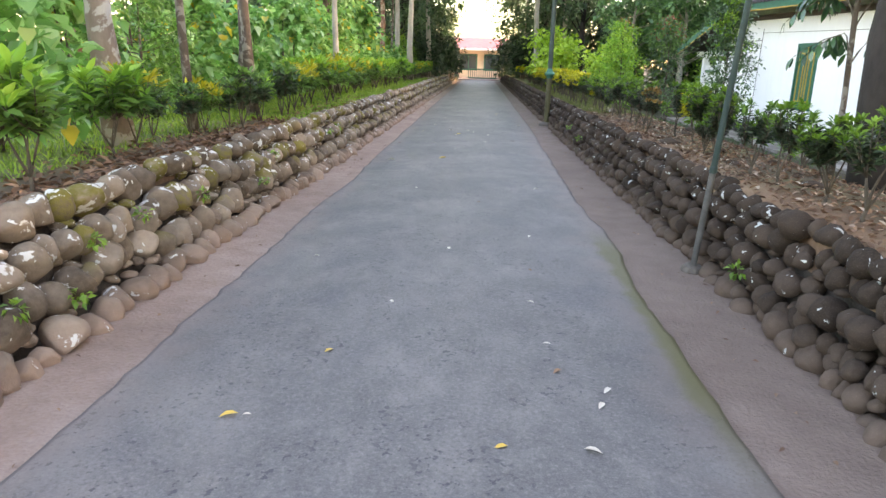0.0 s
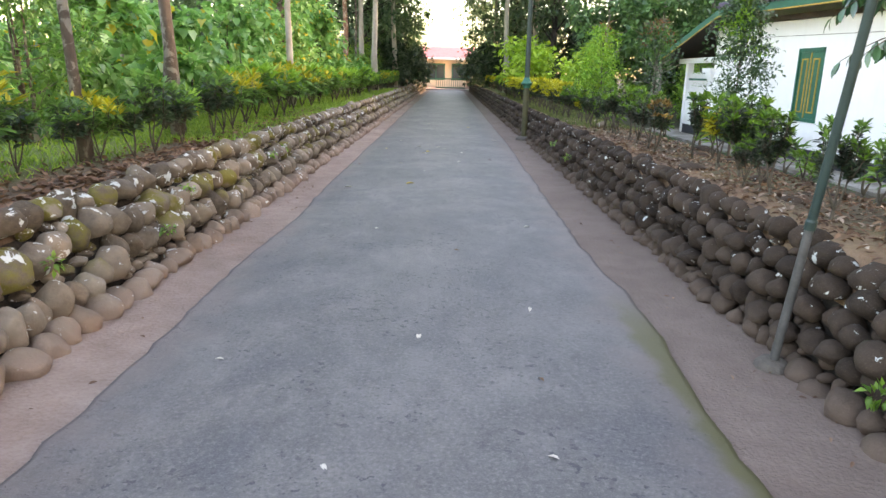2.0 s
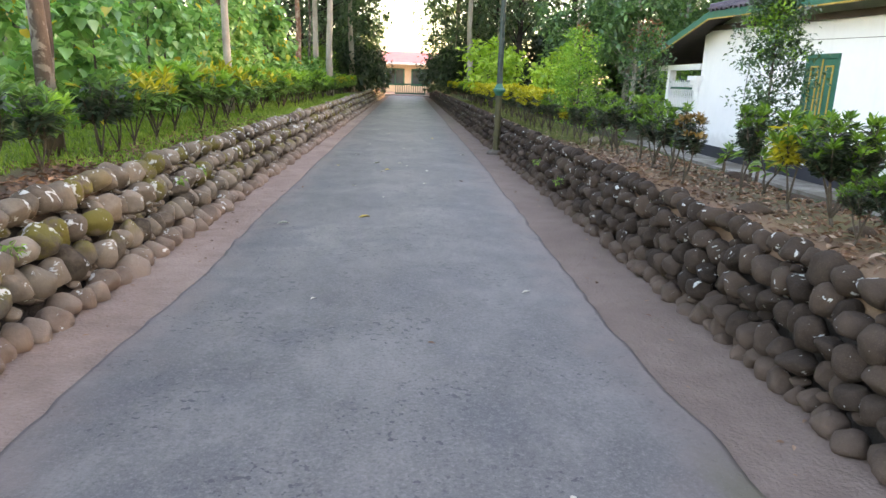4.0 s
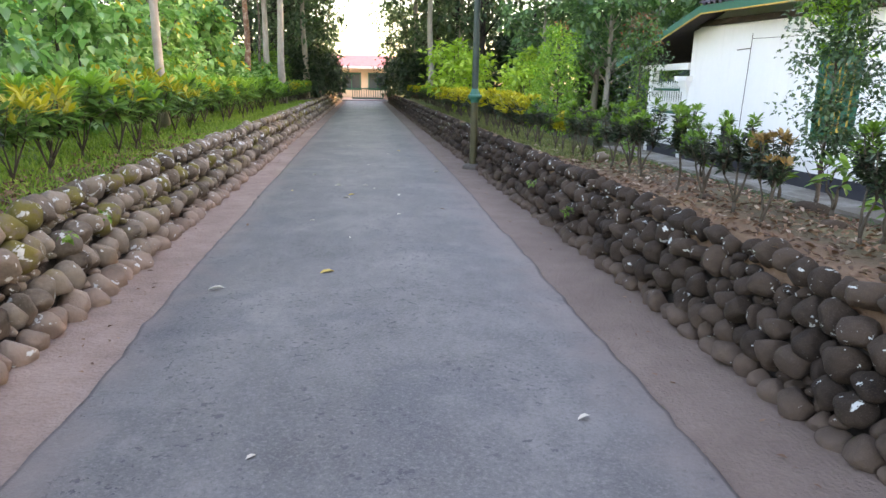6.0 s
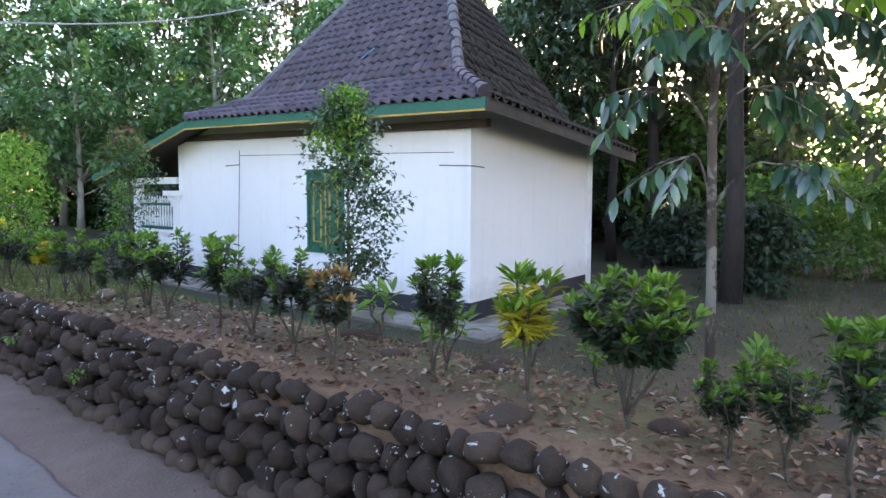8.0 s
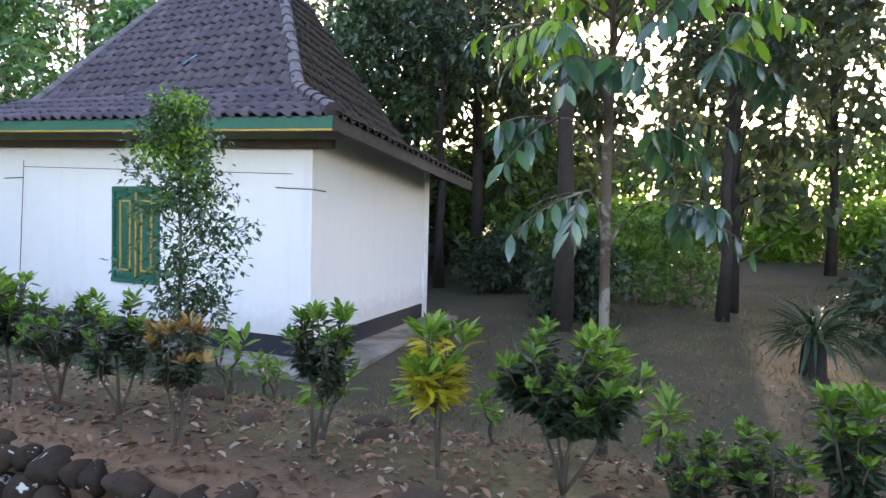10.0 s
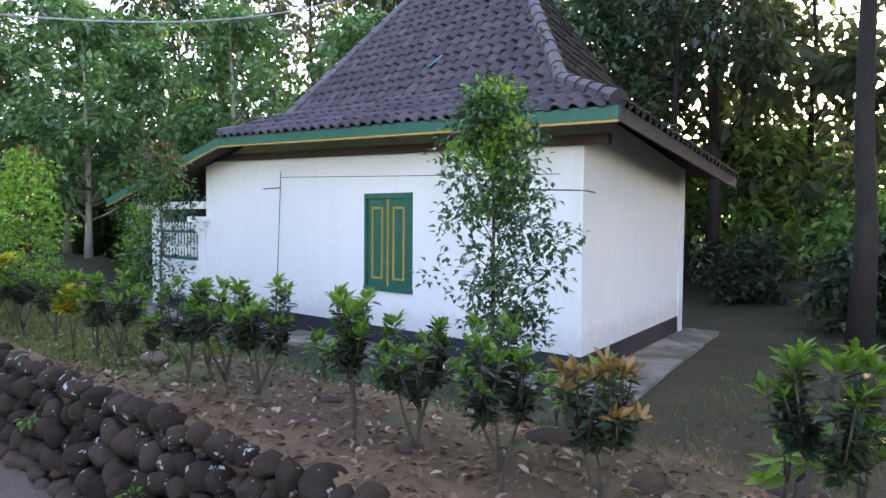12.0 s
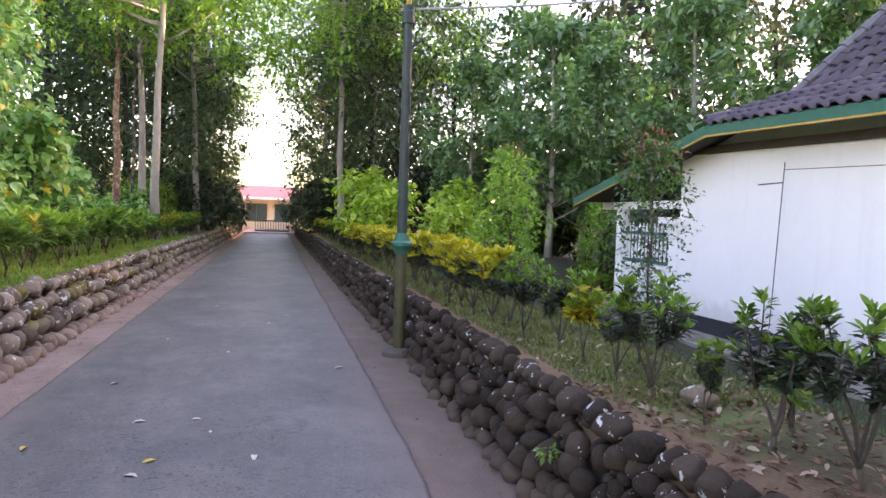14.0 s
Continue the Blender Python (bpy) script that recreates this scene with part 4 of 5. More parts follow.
def crown_tree(name, seed, height, r0, crown_z, crown_r, clumps, per, leaf, width, bark, leafm, label, category="tree", group="", lean=0.03, hang=0.2, clump_r=0.55, flat=0.6, trunks=1):
    """A tree: tapered trunk with limbs, and a ragged crown of leaf clumps."""
    g = np.random.default_rng(seed)
    ob = thing(name, label, category, group)
    wood, cents = [], []
    for k in range(trunks):
        bx, by = (g.uniform(-0.4, 0.4), g.uniform(-0.4, 0.4)) if trunks > 1 else (0, 0)
        sway = Vector((g.uniform(-1, 1), g.uniform(-1, 1), 0)) * height * lean
        pts = [Vector((bx, by, -0.12)) + Vector((0, 0, height * 0.96 + 0.12)) * (i / 7) + sway * (i / 7) ** 1.6 + Vector((g.uniform(-1, 1), g.uniform(-1, 1), 0)) * height * 0.006 for i in range(8)]
        rad = [r0 * (1.25 if i == 0 else 1.0) * (1 - 0.8 * (i / 7)) for i in range(8)]
        wood.append(tube(pts, rad, 10))
        for c in range(clumps // trunks):
            t = g.random()
            z = crown_z + (height - crown_z) * t
            wide = crown_r * (0.35 + 0.65 * math.sin(math.pi * min(1, 0.12 + t * 0.86))) * g.uniform(0.3, 1.1)
            w = g.uniform(0, 2 * math.pi)
            i = min(6.99, max(0, z - (height - crown_z) * 0.12) / (height * 0.96) * 7)
            a = pts[int(i)].lerp(pts[int(i) + 1], i - int(i))
            e = Vector((a.x + wide * math.cos(w), a.y + wide * math.sin(w), z + g.uniform(-0.1, 0.1) * crown_r))
            cents.append(e)
            if c % 2 == 0:
                rr = max(0.006, r0 * 0.3 * (1 - t * 0.6))
                wood.append(tube(curved(a, e, (0, 0, -0.05 * wide), 3), [rr, rr * 0.7, rr * 0.45, rr * 0.2], 5))
    part("trunk", mesh_of("trunk", *joined(wood), bark, True), bark, ob)
    v, f = clump_leaves(g, [tuple(c) for c in cents], g.uniform(0.6, 1.25, len(cents)) * clump_r, per, leaf, width, hang, flat, width > 0.1)
    part("crown", tri_mesh("crown", v, f, leafm), leafm, ob)
    return ob


def put(proto, x, y, turn=0.0, size=1.0, z=None, first=False, label=""):
    """Stands the prototype, or a copy of it, on the ground."""
    zz = ground_z(x, y) if z is None else z
    m = Matrix.LocRotScale((x, y, zz), Euler((0, 0, radians(turn))), None)
    if first:
        proto.matrix_basis = m
        ob = proto
    else:
        ob = copy_thing(proto, m)
    ob.scale = (size, size, size)
    if label:
        tagged(ob, label)
    return ob


class Row:
    """Places a prototype once and copies afterwards."""

    def __init__(self, proto):
        self.proto, self.used = proto, False

    def at(self, x, y, turn=None, size=1.0, z=None, label=""):
        turn = rnd.uniform(0, 360) if turn is None else turn
        ob = put(self.proto, x, y, turn, size, z, not self.used, label)
        self.used = True
        return ob


def hedges():
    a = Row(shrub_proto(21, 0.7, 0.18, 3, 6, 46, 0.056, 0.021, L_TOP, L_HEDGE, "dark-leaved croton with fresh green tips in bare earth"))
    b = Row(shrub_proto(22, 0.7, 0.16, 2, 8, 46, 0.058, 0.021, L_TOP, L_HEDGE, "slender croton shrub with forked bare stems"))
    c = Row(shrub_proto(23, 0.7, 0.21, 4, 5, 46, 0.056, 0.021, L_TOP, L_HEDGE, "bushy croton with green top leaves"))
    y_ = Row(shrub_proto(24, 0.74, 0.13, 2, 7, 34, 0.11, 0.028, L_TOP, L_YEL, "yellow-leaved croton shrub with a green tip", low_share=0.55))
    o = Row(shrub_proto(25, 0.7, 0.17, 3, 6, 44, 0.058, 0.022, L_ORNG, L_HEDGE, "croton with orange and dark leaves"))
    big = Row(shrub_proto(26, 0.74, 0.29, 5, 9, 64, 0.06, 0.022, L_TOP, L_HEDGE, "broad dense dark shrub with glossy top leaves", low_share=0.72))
    near = [(0.6, c, 1.0), (1.3, big, 0.85), (1.9, a, 1.05), (2.45, c, 0.95), (3.0, big, 0.8), (3.6, b, 0.9), (4.15, a, 0.9), (5.05, b, 0.9), (5.25, a, 0.68), (5.44, c, 0.6), (5.89, big, 0.95), (6.4, y_, 0.92), (6.96, b, 1.0), (7.57, o, 0.9), (8.0, a, 1.0),
            (8.43, c, 0.93), (8.82, b, 1.03), (9.52, a, 1.05), (9.95, c, 1.0), (10.35, a, 0.98), (10.72, b, 0.6), (11.18, c, 1.0), (11.6, c, 0.75), (12.05, y_, 0.85), (12.5, a, 0.9), (12.97, c, 0.95), (13.45, a, 1.0)]
    for y, k, s in near:
        k.at((2.66 if 5.8 < y < 7.0 else 2.49) + rnd.uniform(-0.04, 0.04), y, None, s)
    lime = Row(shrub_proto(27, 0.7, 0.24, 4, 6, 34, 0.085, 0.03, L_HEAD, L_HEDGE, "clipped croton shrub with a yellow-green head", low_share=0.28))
    y = 13.85
    while y < 27:
        rnd.choice((lime, lime, lime, lime, c)).at(2.5 + rnd.uniform(-0.1, 0.1), y, None, rnd.uniform(0.92, 1.1))
        y += rnd.uniform(0.34, 0.5)
    while y < 40:
        rnd.choice((lime, big)).at(2.6 + rnd.uniform(-0.15, 0.15), y, None, rnd.uniform(0.9, 1.1))
        y += rnd.uniform(0.6, 0.8)
    # the other bank
    fresh = Row(shrub_proto(31, 0.84, 0.3, 4, 6, 24, 0.15, 0.045, L_BRIGHT, L_MID, "fresh green leafy shrub on the bank", group="bank shrubs"))
    dk = Row(shrub_proto(32, 0.74, 0.19, 3, 5, 24, 0.1, 0.04, L_MID, L_DARK, "green shrub with dark lower leaves on the bank", group="bank shrubs"))
    yl = Row(shrub_proto(33, 0.8, 0.28, 4, 4, 22, 0.15, 0.036, L_YEL, L_MID, "yellow-tipped croton on the bank", group="bank shrubs"))
    for y, k, s, x in [(2.5, fresh, 1.0, -2.42), (3.9, fresh, 0.9, -2.65), (4.5, yl, 0.9, -2.75), (5.1, dk, 0.8, -2.9), (5.6, dk, 0.75, -2.75), (6.0, yl, 0.75, -2.75), (6.3, dk, 0.85, -2.6), (6.55, dk, 1.0, -2.5), (7.15, dk, 0.9, -2.5),
                       (7.7, fresh, 0.7, -2.7), (8.3, dk, 1.05, -2.55), (8.75, dk, 1.0, -2.6), (9.2, yl, 0.9, -2.6)]:
        k.at(x, y, None, s)
    y = 9.8
    while y < 40:
        rnd.choice((dk, fresh, fresh, yl)).at(-2.75 + rnd.uniform(-0.2, 0.15), y, None, rnd.uniform(0.85, 1.15))
        y += rnd.uniform(0.5, 0.75)
    # small seedlings between the shrubs and by the apron
    seed = Row(shrub_proto(41, 0.3, 0.1, 2, 2, 10, 0.1, 0.03, L_TOP, L_TOP, "small bright green seedling", "seedling", 0.5, "seedlings"))
    for x, y in [(5.1, 9.3), (4.9, 9.05), (3.6, 7.0), (3.2, 8.0), (3.3, 10.0), (2.9, 7.1), (3.5, 6.5), (2.75, 10.5), (3.4, 8.9), (2.9, 12.0), (3.3, 5.0), (3.6, 5.7)]:
        seed.at(x, y, None, rnd.uniform(0.8, 1.4))


def spiky_plant():
    g = np.random.default_rng(66)
    ob = thing("fern_clump", "dark spiky fern clump on the slope", "fern", at=(9.3, 4.7, ground_z(9.3, 4.7)))
    part("stump", mesh_of("stump", *tube([(0, 0, -0.1), (0.02, 0, 0.25), (0, 0.02, 0.5)], [0.16, 0.14, 0.1], 9), BARK_D, True), BARK_D, ob)
    n = 150
    w = g.uniform(0, 2 * math.pi, n)
    way = np.stack([np.cos(w), np.sin(w), g.uniform(-0.5, 1.2, n)], axis=1)
    base = np.stack([np.cos(w) * 0.08, np.sin(w) * 0.08, g.uniform(0.35, 0.6, n)], axis=1)
    v, f = leaves(base, way, np.tile([0.0, 0.0, 1.0], (n, 1)), g.uniform(0.4, 0.75, n), g.uniform(0.03, 0.05, n), 0.3, 1.4, rich=True)
    part("fronds", tri_mesh("fronds", v, f, L_DARK), L_DARK, ob)


def saplings():
    s = crown_tree("sapling", 51, 2.05, 0.02, 0.5, 0.4, 120, 34, 0.052, 0.03, BARK, L_SAP, "slender young tree with small leaves beside the house", "young tree", "saplings", 0.01, 0.1, 0.14, 0.5)
    tip = np.random.default_rng(4)
    spots = [(tip.normal(0, 0.07 + 0.12 * (2.0 - z)), tip.normal(0, 0.07 + 0.12 * (2.0 - z)), z) for z in tip.uniform(1.25, 2.05, 34)]
    v, f = clump_leaves(tip, spots, 0.1, 30, 0.055, 0.028, -0.2, 0.4)
    part("young_foliage", tri_mesh("young_foliage", v, f, L_BRIGHT), L_BRIGHT, s, "fresh lime-green top leaves")["kind"] = "stuff"
    put(s, 3.83, 9.03, 20, 1.0, None, True)
    r = crown_tree("sapling", 52, 2.2, 0.02, 0.45, 0.4, 60, 24, 0.06, 0.03, BARK, L_SAP, "young tree with reddish new shoots", "young tree", "saplings", 0.03, 0.1, 0.2, 0.4)
    tip = np.random.default_rng(3)
    v, f = clump_leaves(tip, [(0.06, 0.05, 2.25), (-0.12, 0.1, 2.15), (0.15, -0.08, 2.05), (-0.1, -0.15, 2.2), (0.22, 0.1, 1.95), (-0.25, 0.0, 1.95)], 0.17, 30, 0.075, 0.026, 0, 0.3)
    part("young_shoot", tri_mesh("young_shoot", v, f, L_RED), L_RED, r, "reddish young leaves")["kind"] = "stuff"
    ball = [(tip.normal(0, 0.14), tip.normal(0, 0.14), z) for z in tip.uniform(1.6, 2.15, 26)]
    v, f = clump_leaves(tip, ball, 0.16, 30, 0.075, 0.027, 0, 0.4)
    part("upper_crown", tri_mesh("upper_crown", v, f, L_MID), L_MID, r)["kind"] = "stuff"
    put(r, 4.4, 14.45, 0, 1.0, None, True)
    cone = crown_tree("conical_shrub", 53, 2.3, 0.03, 0.15, 0.52, 90, 30, 0.1, 0.04, BARK, L_BRIGHT, "conical bright green shrub with red tips", "shrub", "garden shrubs", 0.0, 0.0, 0.24, 0.4)
    v, f = clump_leaves(tip, [(0, 0, 2.35), (0.1, 0.1, 2.2)], 0.13, 18, 0.09, 0.035, 0, 0.3)
    part("young_shoot", tri_mesh("young_shoot", v, f, L_RED), L_RED, cone, "reddish young leaves")["kind"] = "stuff"
    k = Row(cone)
    k.at(4.07, 17.9, None, 0.98)
    k.at(8.2, 22.8, None, 1.05)
    lime = Row(crown_tree("lime_shrub", 54, 1.9, 0.04, 0.3, 0.85, 38, 24, 0.2, 0.13, BARK, L_LIME, "spreading lime-green broadleaf shrub", "shrub", "garden shrubs", 0.02, 0.1, 0.34, 0.6, 3))
    for x, y, z in [(2.9, 23.5, 0.85), (4.3, 21.4, 0.75), (3.4, 27.0, 1.1), (5.6, 26.5, 1.0), (3.6, 31.0, 1.1)]:
        lime.at(x, y, None, z)


def big_leaf_tree():
    """The glossy pinnate tree that reaches over the bank."""
    g = np.random.default_rng(61)
    bx, by = 4.06, 6.05
    bz = ground_z(bx, by)
    tree = thing("compound_leaf_tree", "small tree with long hanging glossy compound leaves", "tree", at=(bx, by, bz))
    wood = [tube([(0, 0, -0.1), (0.02, 0.02, 0.8), (-0.02, 0.03, 1.7), (0.03, 0.02, 2.5), (0.05, 0.05, 3.6)], [0.034, 0.03, 0.027, 0.02, 0.01], 10)]
    base, way, up, ln = [], [], [], []
    ends = [(-0.35, 1.15, 2.72), (-0.2, 1.6, 2.88), (-0.5, 0.8, 2.78), (-0.2, -0.5, 2.5), (0.2, -0.75, 2.3), (-0.4, 0.1, 2.0), (-0.5, 0.4, 2.2), (0.3, 0.5, 2.3), (-0.2, -0.8, 2.05), (0.3, -0.2, 1.75), (-0.2, 0.4, 1.75),
            (0.0, -0.4, 2.75), (-0.5, -0.1, 2.55), (0.5, 0.3, 2.7), (-0.1, 0.2, 1.35), (0.2, -0.4, 1.3), (-0.4, -0.9, 2.65), (0.1, 0.6, 3.0), (-0.3, -0.2, 3.0), (0.3, -0.4, 3.2), (-0.5, -0.6, 2.3), (0.2, -1.1, 2.75), (0.0, 0.1, 2.6), (-0.2, -1.0, 2.9)]
    for x, y, z in ends:
        x, y = (x, y) if y > 1 else (x * 0.72, y * 0.72)
        st = Vector((0.0, 0.03, min(3.3, max(0.5, z * 0.9))))
        e = Vector((x, y, z + 0.15))
        wood.append(tube(curved(st, e, (0, 0, 0.12), 4), [0.011, 0.009, 0.007, 0.005, 0.004], 6))
        out = math.atan2(y - st.y, x - st.x)
        for k in range(5):
            w = out + g.uniform(-1.5, 1.5)
            d = Vector((math.cos(w), math.sin(w), g.uniform(-0.35, 0.25))).normalized()
            L = g.uniform(0.28, 0.46)
            stem = [e + d * L * t + Vector((0, 0, -0.3 * L * t * t)) for t in (0, 0.33, 0.66, 1.0)]
            wood.append(tube(stem, [0.006, 0.005, 0.004, 0.003], 5))
            side = d.cross(Vector((0, 0, 1))).normalized()
            pairs = 5
            for i in range(pairs):
                t = 0.2 + 0.8 * i / (pairs - 1)
                p = e + d * L * t + Vector((0, 0, -0.3 * L * t * t))
                for s in (-1, 1):
                    dd = side * s * g.uniform(0.6, 1.0) + d * g.uniform(0.2, 0.6) + Vector((0, 0, -g.uniform(0.8, 2.2)))
                    base.append(p)
                    way.append(dd)
                    up.append(Vector((g.uniform(-0.7, 0.7), g.uniform(-0.7, 0.7), 1)) + d * 0.5)
                    ln.append(g.uniform(0.1, 0.18))
    part("trunk", mesh_of("trunk", *joined(wood), BARK, True), BARK, tree)
    ln = np.array(ln)
    base, way, up = np.array(base), np.array(way), np.array(up)
    # upper leaflets get a lime colour standing in for light shining through them
    high = (base[:, 2] > 2.25) & (g.random(len(base)) < 0.7)
    for name, pick, mat, label in (("crown", ~high, L_BIG, "glossy hanging leaflets"), ("upper_crown", high, L_BACKLIT, "lime-green leaflets, backlight painted in")):
        v, f = leaves(base[pick], way[pick], up[pick], ln[pick], ln[pick] * 0.37, 0.12, 0.5, rich=True)
        part(name, tri_mesh(name, v, f, mat), mat, tree, label)


def trees():
    # named trunks on the left bank
    mott = crown_tree("tree", 71, 9, 0.125, 5.4, 2.2, 16, 36, 0.17, 0.08, BARK_M, L_MID, "tree with pale mottled bark on the bank", "tree", "bank trees", 0.015, 0.2, 0.7)
    put(mott, -3.1, 4.8, 0, 1, None, True)
    redb = Row(crown_tree("tree", 72, 10, 0.14, 6.0, 2.4, 16, 36, 0.17, 0.08, BARK_R, L_MID, "tall tree with reddish bark", "tree", "bank trees", 0.012, 0.2, 0.75))
    redb.at(-4.9, 7.4)
    redb.at(-4.5, 32.0, None, 1.0)
    thin = Row(crown_tree("thin_tree", 73, 7, 0.06, 5.0, 1.2, 8, 32, 0.15, 0.08, BARK, L_MID, "slim straight tree trunk on the bank", "tree", "bank trees", 0.012, 0.2, 0.6))
    for x, y, s in [(-3.42, 9.2, 1.15), (-2.95, 6.1, 0.9), (-5.5, 11.6, 0.9), (-3.9, 6.1, 0.8), (-3.05, 8.4, 1.3), (-4.05, 32.5, 1.1), (-6.5, 10, 1.0), (-5.2, 13.5, 1), (-6.8, 17, 1.1)]:
        thin.at(x, y, None, s)
    pale = Row(crown_tree("thin_tree", 74, 8, 0.085, 5.4, 1.4, 12, 34, 0.16, 0.08, BARK_P, L_MID, "pale-barked slender tree on the bank", "tree", "bank trees", 0.01, 0.2, 0.6))
    pale.at(-3.36, 15.9, None, 1.0)
    pale.at(-5.4, 10.6, None, 0.5)
    pale.at(-5.0, 11.4, None, 0.45)
    pale.at(-7.5, 21.0, None, 1.0)
    # broadleaf thicket behind the left hedge
    broad = [Row(crown_tree("broadleaf_shrub", 80 + i, h, 0.035, 0.35, r, 60, 18, 0.26, 0.21, TWIG, L_BROAD, "tall thicket plant with broad heart-shaped leaves", "shrub", "thicket", 0.04, 0.3, 0.42, 0.8, 3)) for i, (h, r) in enumerate([(2.6, 1.0), (3.4, 1.1), (2.0, 1.1)])]
    fine = [Row(crown_tree("leafy_shrub", 90 + i, h, 0.035, 0.3, r, 80, 34, 0.13, 0.06, BARK, m, "dense leafy understorey shrub", "shrub", "thicket", 0.04, 0.1, 0.42, 0.5, 3)) for i, (h, r, m) in enumerate([(2.4, 1.1, L_MID), (3.2, 1.2, L_BRIGHT)])]
    shade = [Row(crown_tree("leafy_shrub", 190 + i, h, 0.035, 0.3, r, 70, 30, 0.2, 0.12, BARK_D, L_LANE, "dark shaded understorey shrub", "shrub", "thicket", 0.04, 0.1, 0.42, 0.5, 3)) for i, (h, r) in enumerate([(2.6, 1.1), (3.3, 1.2)])]
    y = 1.0
    while y < 40:
        for x in (-4.4, -7.0) if y > 14 or int(y * 2) % 3 == 0 else (-4.4,):
            k = rnd.choice(broad * 4 + fine) if x > -5 else rnd.choice(shade)
            k.at(x + rnd.uniform(-0.7, 0.6), y + rnd.uniform(-0.5, 0.5), None, rnd.uniform(0.75, 1.15) * (0.72 if x > -5 else 0.8))
        y += 1.5
    vine = Row(crown_tree("vine_covered_tree", 97, 8.5, 0.11, 0.3, 0.95, 190, 36, 0.16, 0.11, BARK, L_BROAD, "tree trunk wrapped in climbing vines", "tree", "bank trees", 0.015, 0.4, 0.42, 0.5))
    for x, y, s in [(-4.3, 19.3, 1), (-4.9, 22.3, 0.95), (-6.4, 14.5, 0.9), (-9.0, 19.5, 1.0)]:
        vine.at(x, y, None, s)
    # dark tall trees over the far lane and in the wood
    dark = [Row(crown_tree("dark_tree", 100 + i, h, 0.2, cz, r, 100, 56, 0.3, 0.15, BARK_D, L_LANE, "tall dark-leaved tree shading the lane", "tree", "wood", 0.02, 0.3, 1.0, 0.5)) for i, (h, cz, r) in enumerate([(13, 2.6, 3.2), (15, 3.8, 3.4), (11, 2.0, 2.8)])]
    for i, (x, y, s) in enumerate([(-5.0, 36, 0.85), (-4.6, 41, 0.95), (-4.2, 46, 0.95), (-8.5, 39, 1.1), (-3.9, 51, 0.9), (-10, 47, 1.1), (-3.9, 56, 0.85), (5.2, 34, 0.8), (4.8, 39, 0.95), (4.3, 44, 0.95), (3.9, 49, 0.9),
                                   (10, 44, 1.1), (3.7, 55, 0.9), (-12, 33, 1.0), (15.6, 14.6, 0.7), (-15, 20, 0.9)]):
        dark[i % 3].at(x, y, None, s)
    airy = Row(crown_tree("spreading_tree", 105, 10.5, 0.13, 5.8, 4.2, 90, 60, 0.19, 0.1, BARK_P, L_BRIGHT, "spreading tree with sunlit light green canopy", "tree", "bank trees", 0.03, 0.2, 0.8, 0.6))
    for x, y, s in [(-3.9, 33, 1.1), (-6.2, 25.5, 0.95), (4.6, 36, 1.1), (-2.9, 40, 1.25), (3.1, 45, 1.25), (-3.0, 52, 1.3), (3.0, 34.5, 1.15), (-2.9, 29.5, 1.1)]:
        airy.at(x, y, None, s)
    # glossy jackfruit-like trees right of the lane
    jack = Row(crown_tree("fruit_tree", 110, 6.2, 0.1, 1.5, 1.6, 96, 36, 0.21, 0.12, BARK_P, L_JACK, "rounded fruit tree with glossy green leaves", "tree", "garden trees", 0.02, 0.1, 0.42, 0.5))
    for x, y, s in [(7.55, 24.6, 0.98), (9.8, 26.4, 1.05), (6.6, 29.0, 0.95), (12.0, 25.0, 1.3), (9.0, 30.0, 1.35), (14.5, 29.0, 1.5), (12.5, 33.0, 1.5), (17.0, 25.0, 1.4)]:
        jack.at(x, y, None, s)
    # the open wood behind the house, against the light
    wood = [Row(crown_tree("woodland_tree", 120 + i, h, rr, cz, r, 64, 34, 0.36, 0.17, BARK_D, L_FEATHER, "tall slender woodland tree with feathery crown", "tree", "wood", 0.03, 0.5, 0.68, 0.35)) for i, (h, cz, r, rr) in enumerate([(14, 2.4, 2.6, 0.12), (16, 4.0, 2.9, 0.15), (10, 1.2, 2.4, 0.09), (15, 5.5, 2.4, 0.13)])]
    g = random.Random(5)
    i = 0
    for x in (16.5, 21, 27, 35):
        y = -14.0
        while y < 44:
            if not (x < 17 and 20 < y < 30):
                wood[i % 4].at(x + g.uniform(-1.5, 1.5), y + g.uniform(-1, 1), None, g.uniform(0.85, 1.15))
                i += 1
            y += (5.0 if y < 12 else 4.6) * (1.5 if x > 30 else 1.0) * g.uniform(0.6, 1.4)
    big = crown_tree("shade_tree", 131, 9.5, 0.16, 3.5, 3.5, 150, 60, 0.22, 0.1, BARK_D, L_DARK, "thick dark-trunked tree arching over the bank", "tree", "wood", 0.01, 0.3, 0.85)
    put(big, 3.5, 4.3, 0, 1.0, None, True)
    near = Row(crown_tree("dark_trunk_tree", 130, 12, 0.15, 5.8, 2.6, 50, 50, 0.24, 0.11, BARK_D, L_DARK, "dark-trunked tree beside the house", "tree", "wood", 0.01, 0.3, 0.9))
    # the last one, out of view, is added to shade the slope
    for x, y, s in [(10.9, 8.15, 1.0), (13.6, 5.9, 0.75), (12.4, 1.8, 0.8), (15.5, 12.6, 0.8), (8.4, -1.6, 0.95)]:
        near.at(x, y, None, s)
    scrub = [Row(crown_tree("scrub", 140 + i, h, 0.03, 0.1, r, 80, 30, 0.2, 0.11, BARK, m, "shaded scrub on the wood's edge", "shrub", "scrub", 0.03, 0.2, 0.42, 0.5, 3)) for i, (h, r, m) in enumerate([(1.8, 1.1, L_DARK), (2.6, 1.2, L_MID), (1.2, 1.0, L_BRIGHT)])]
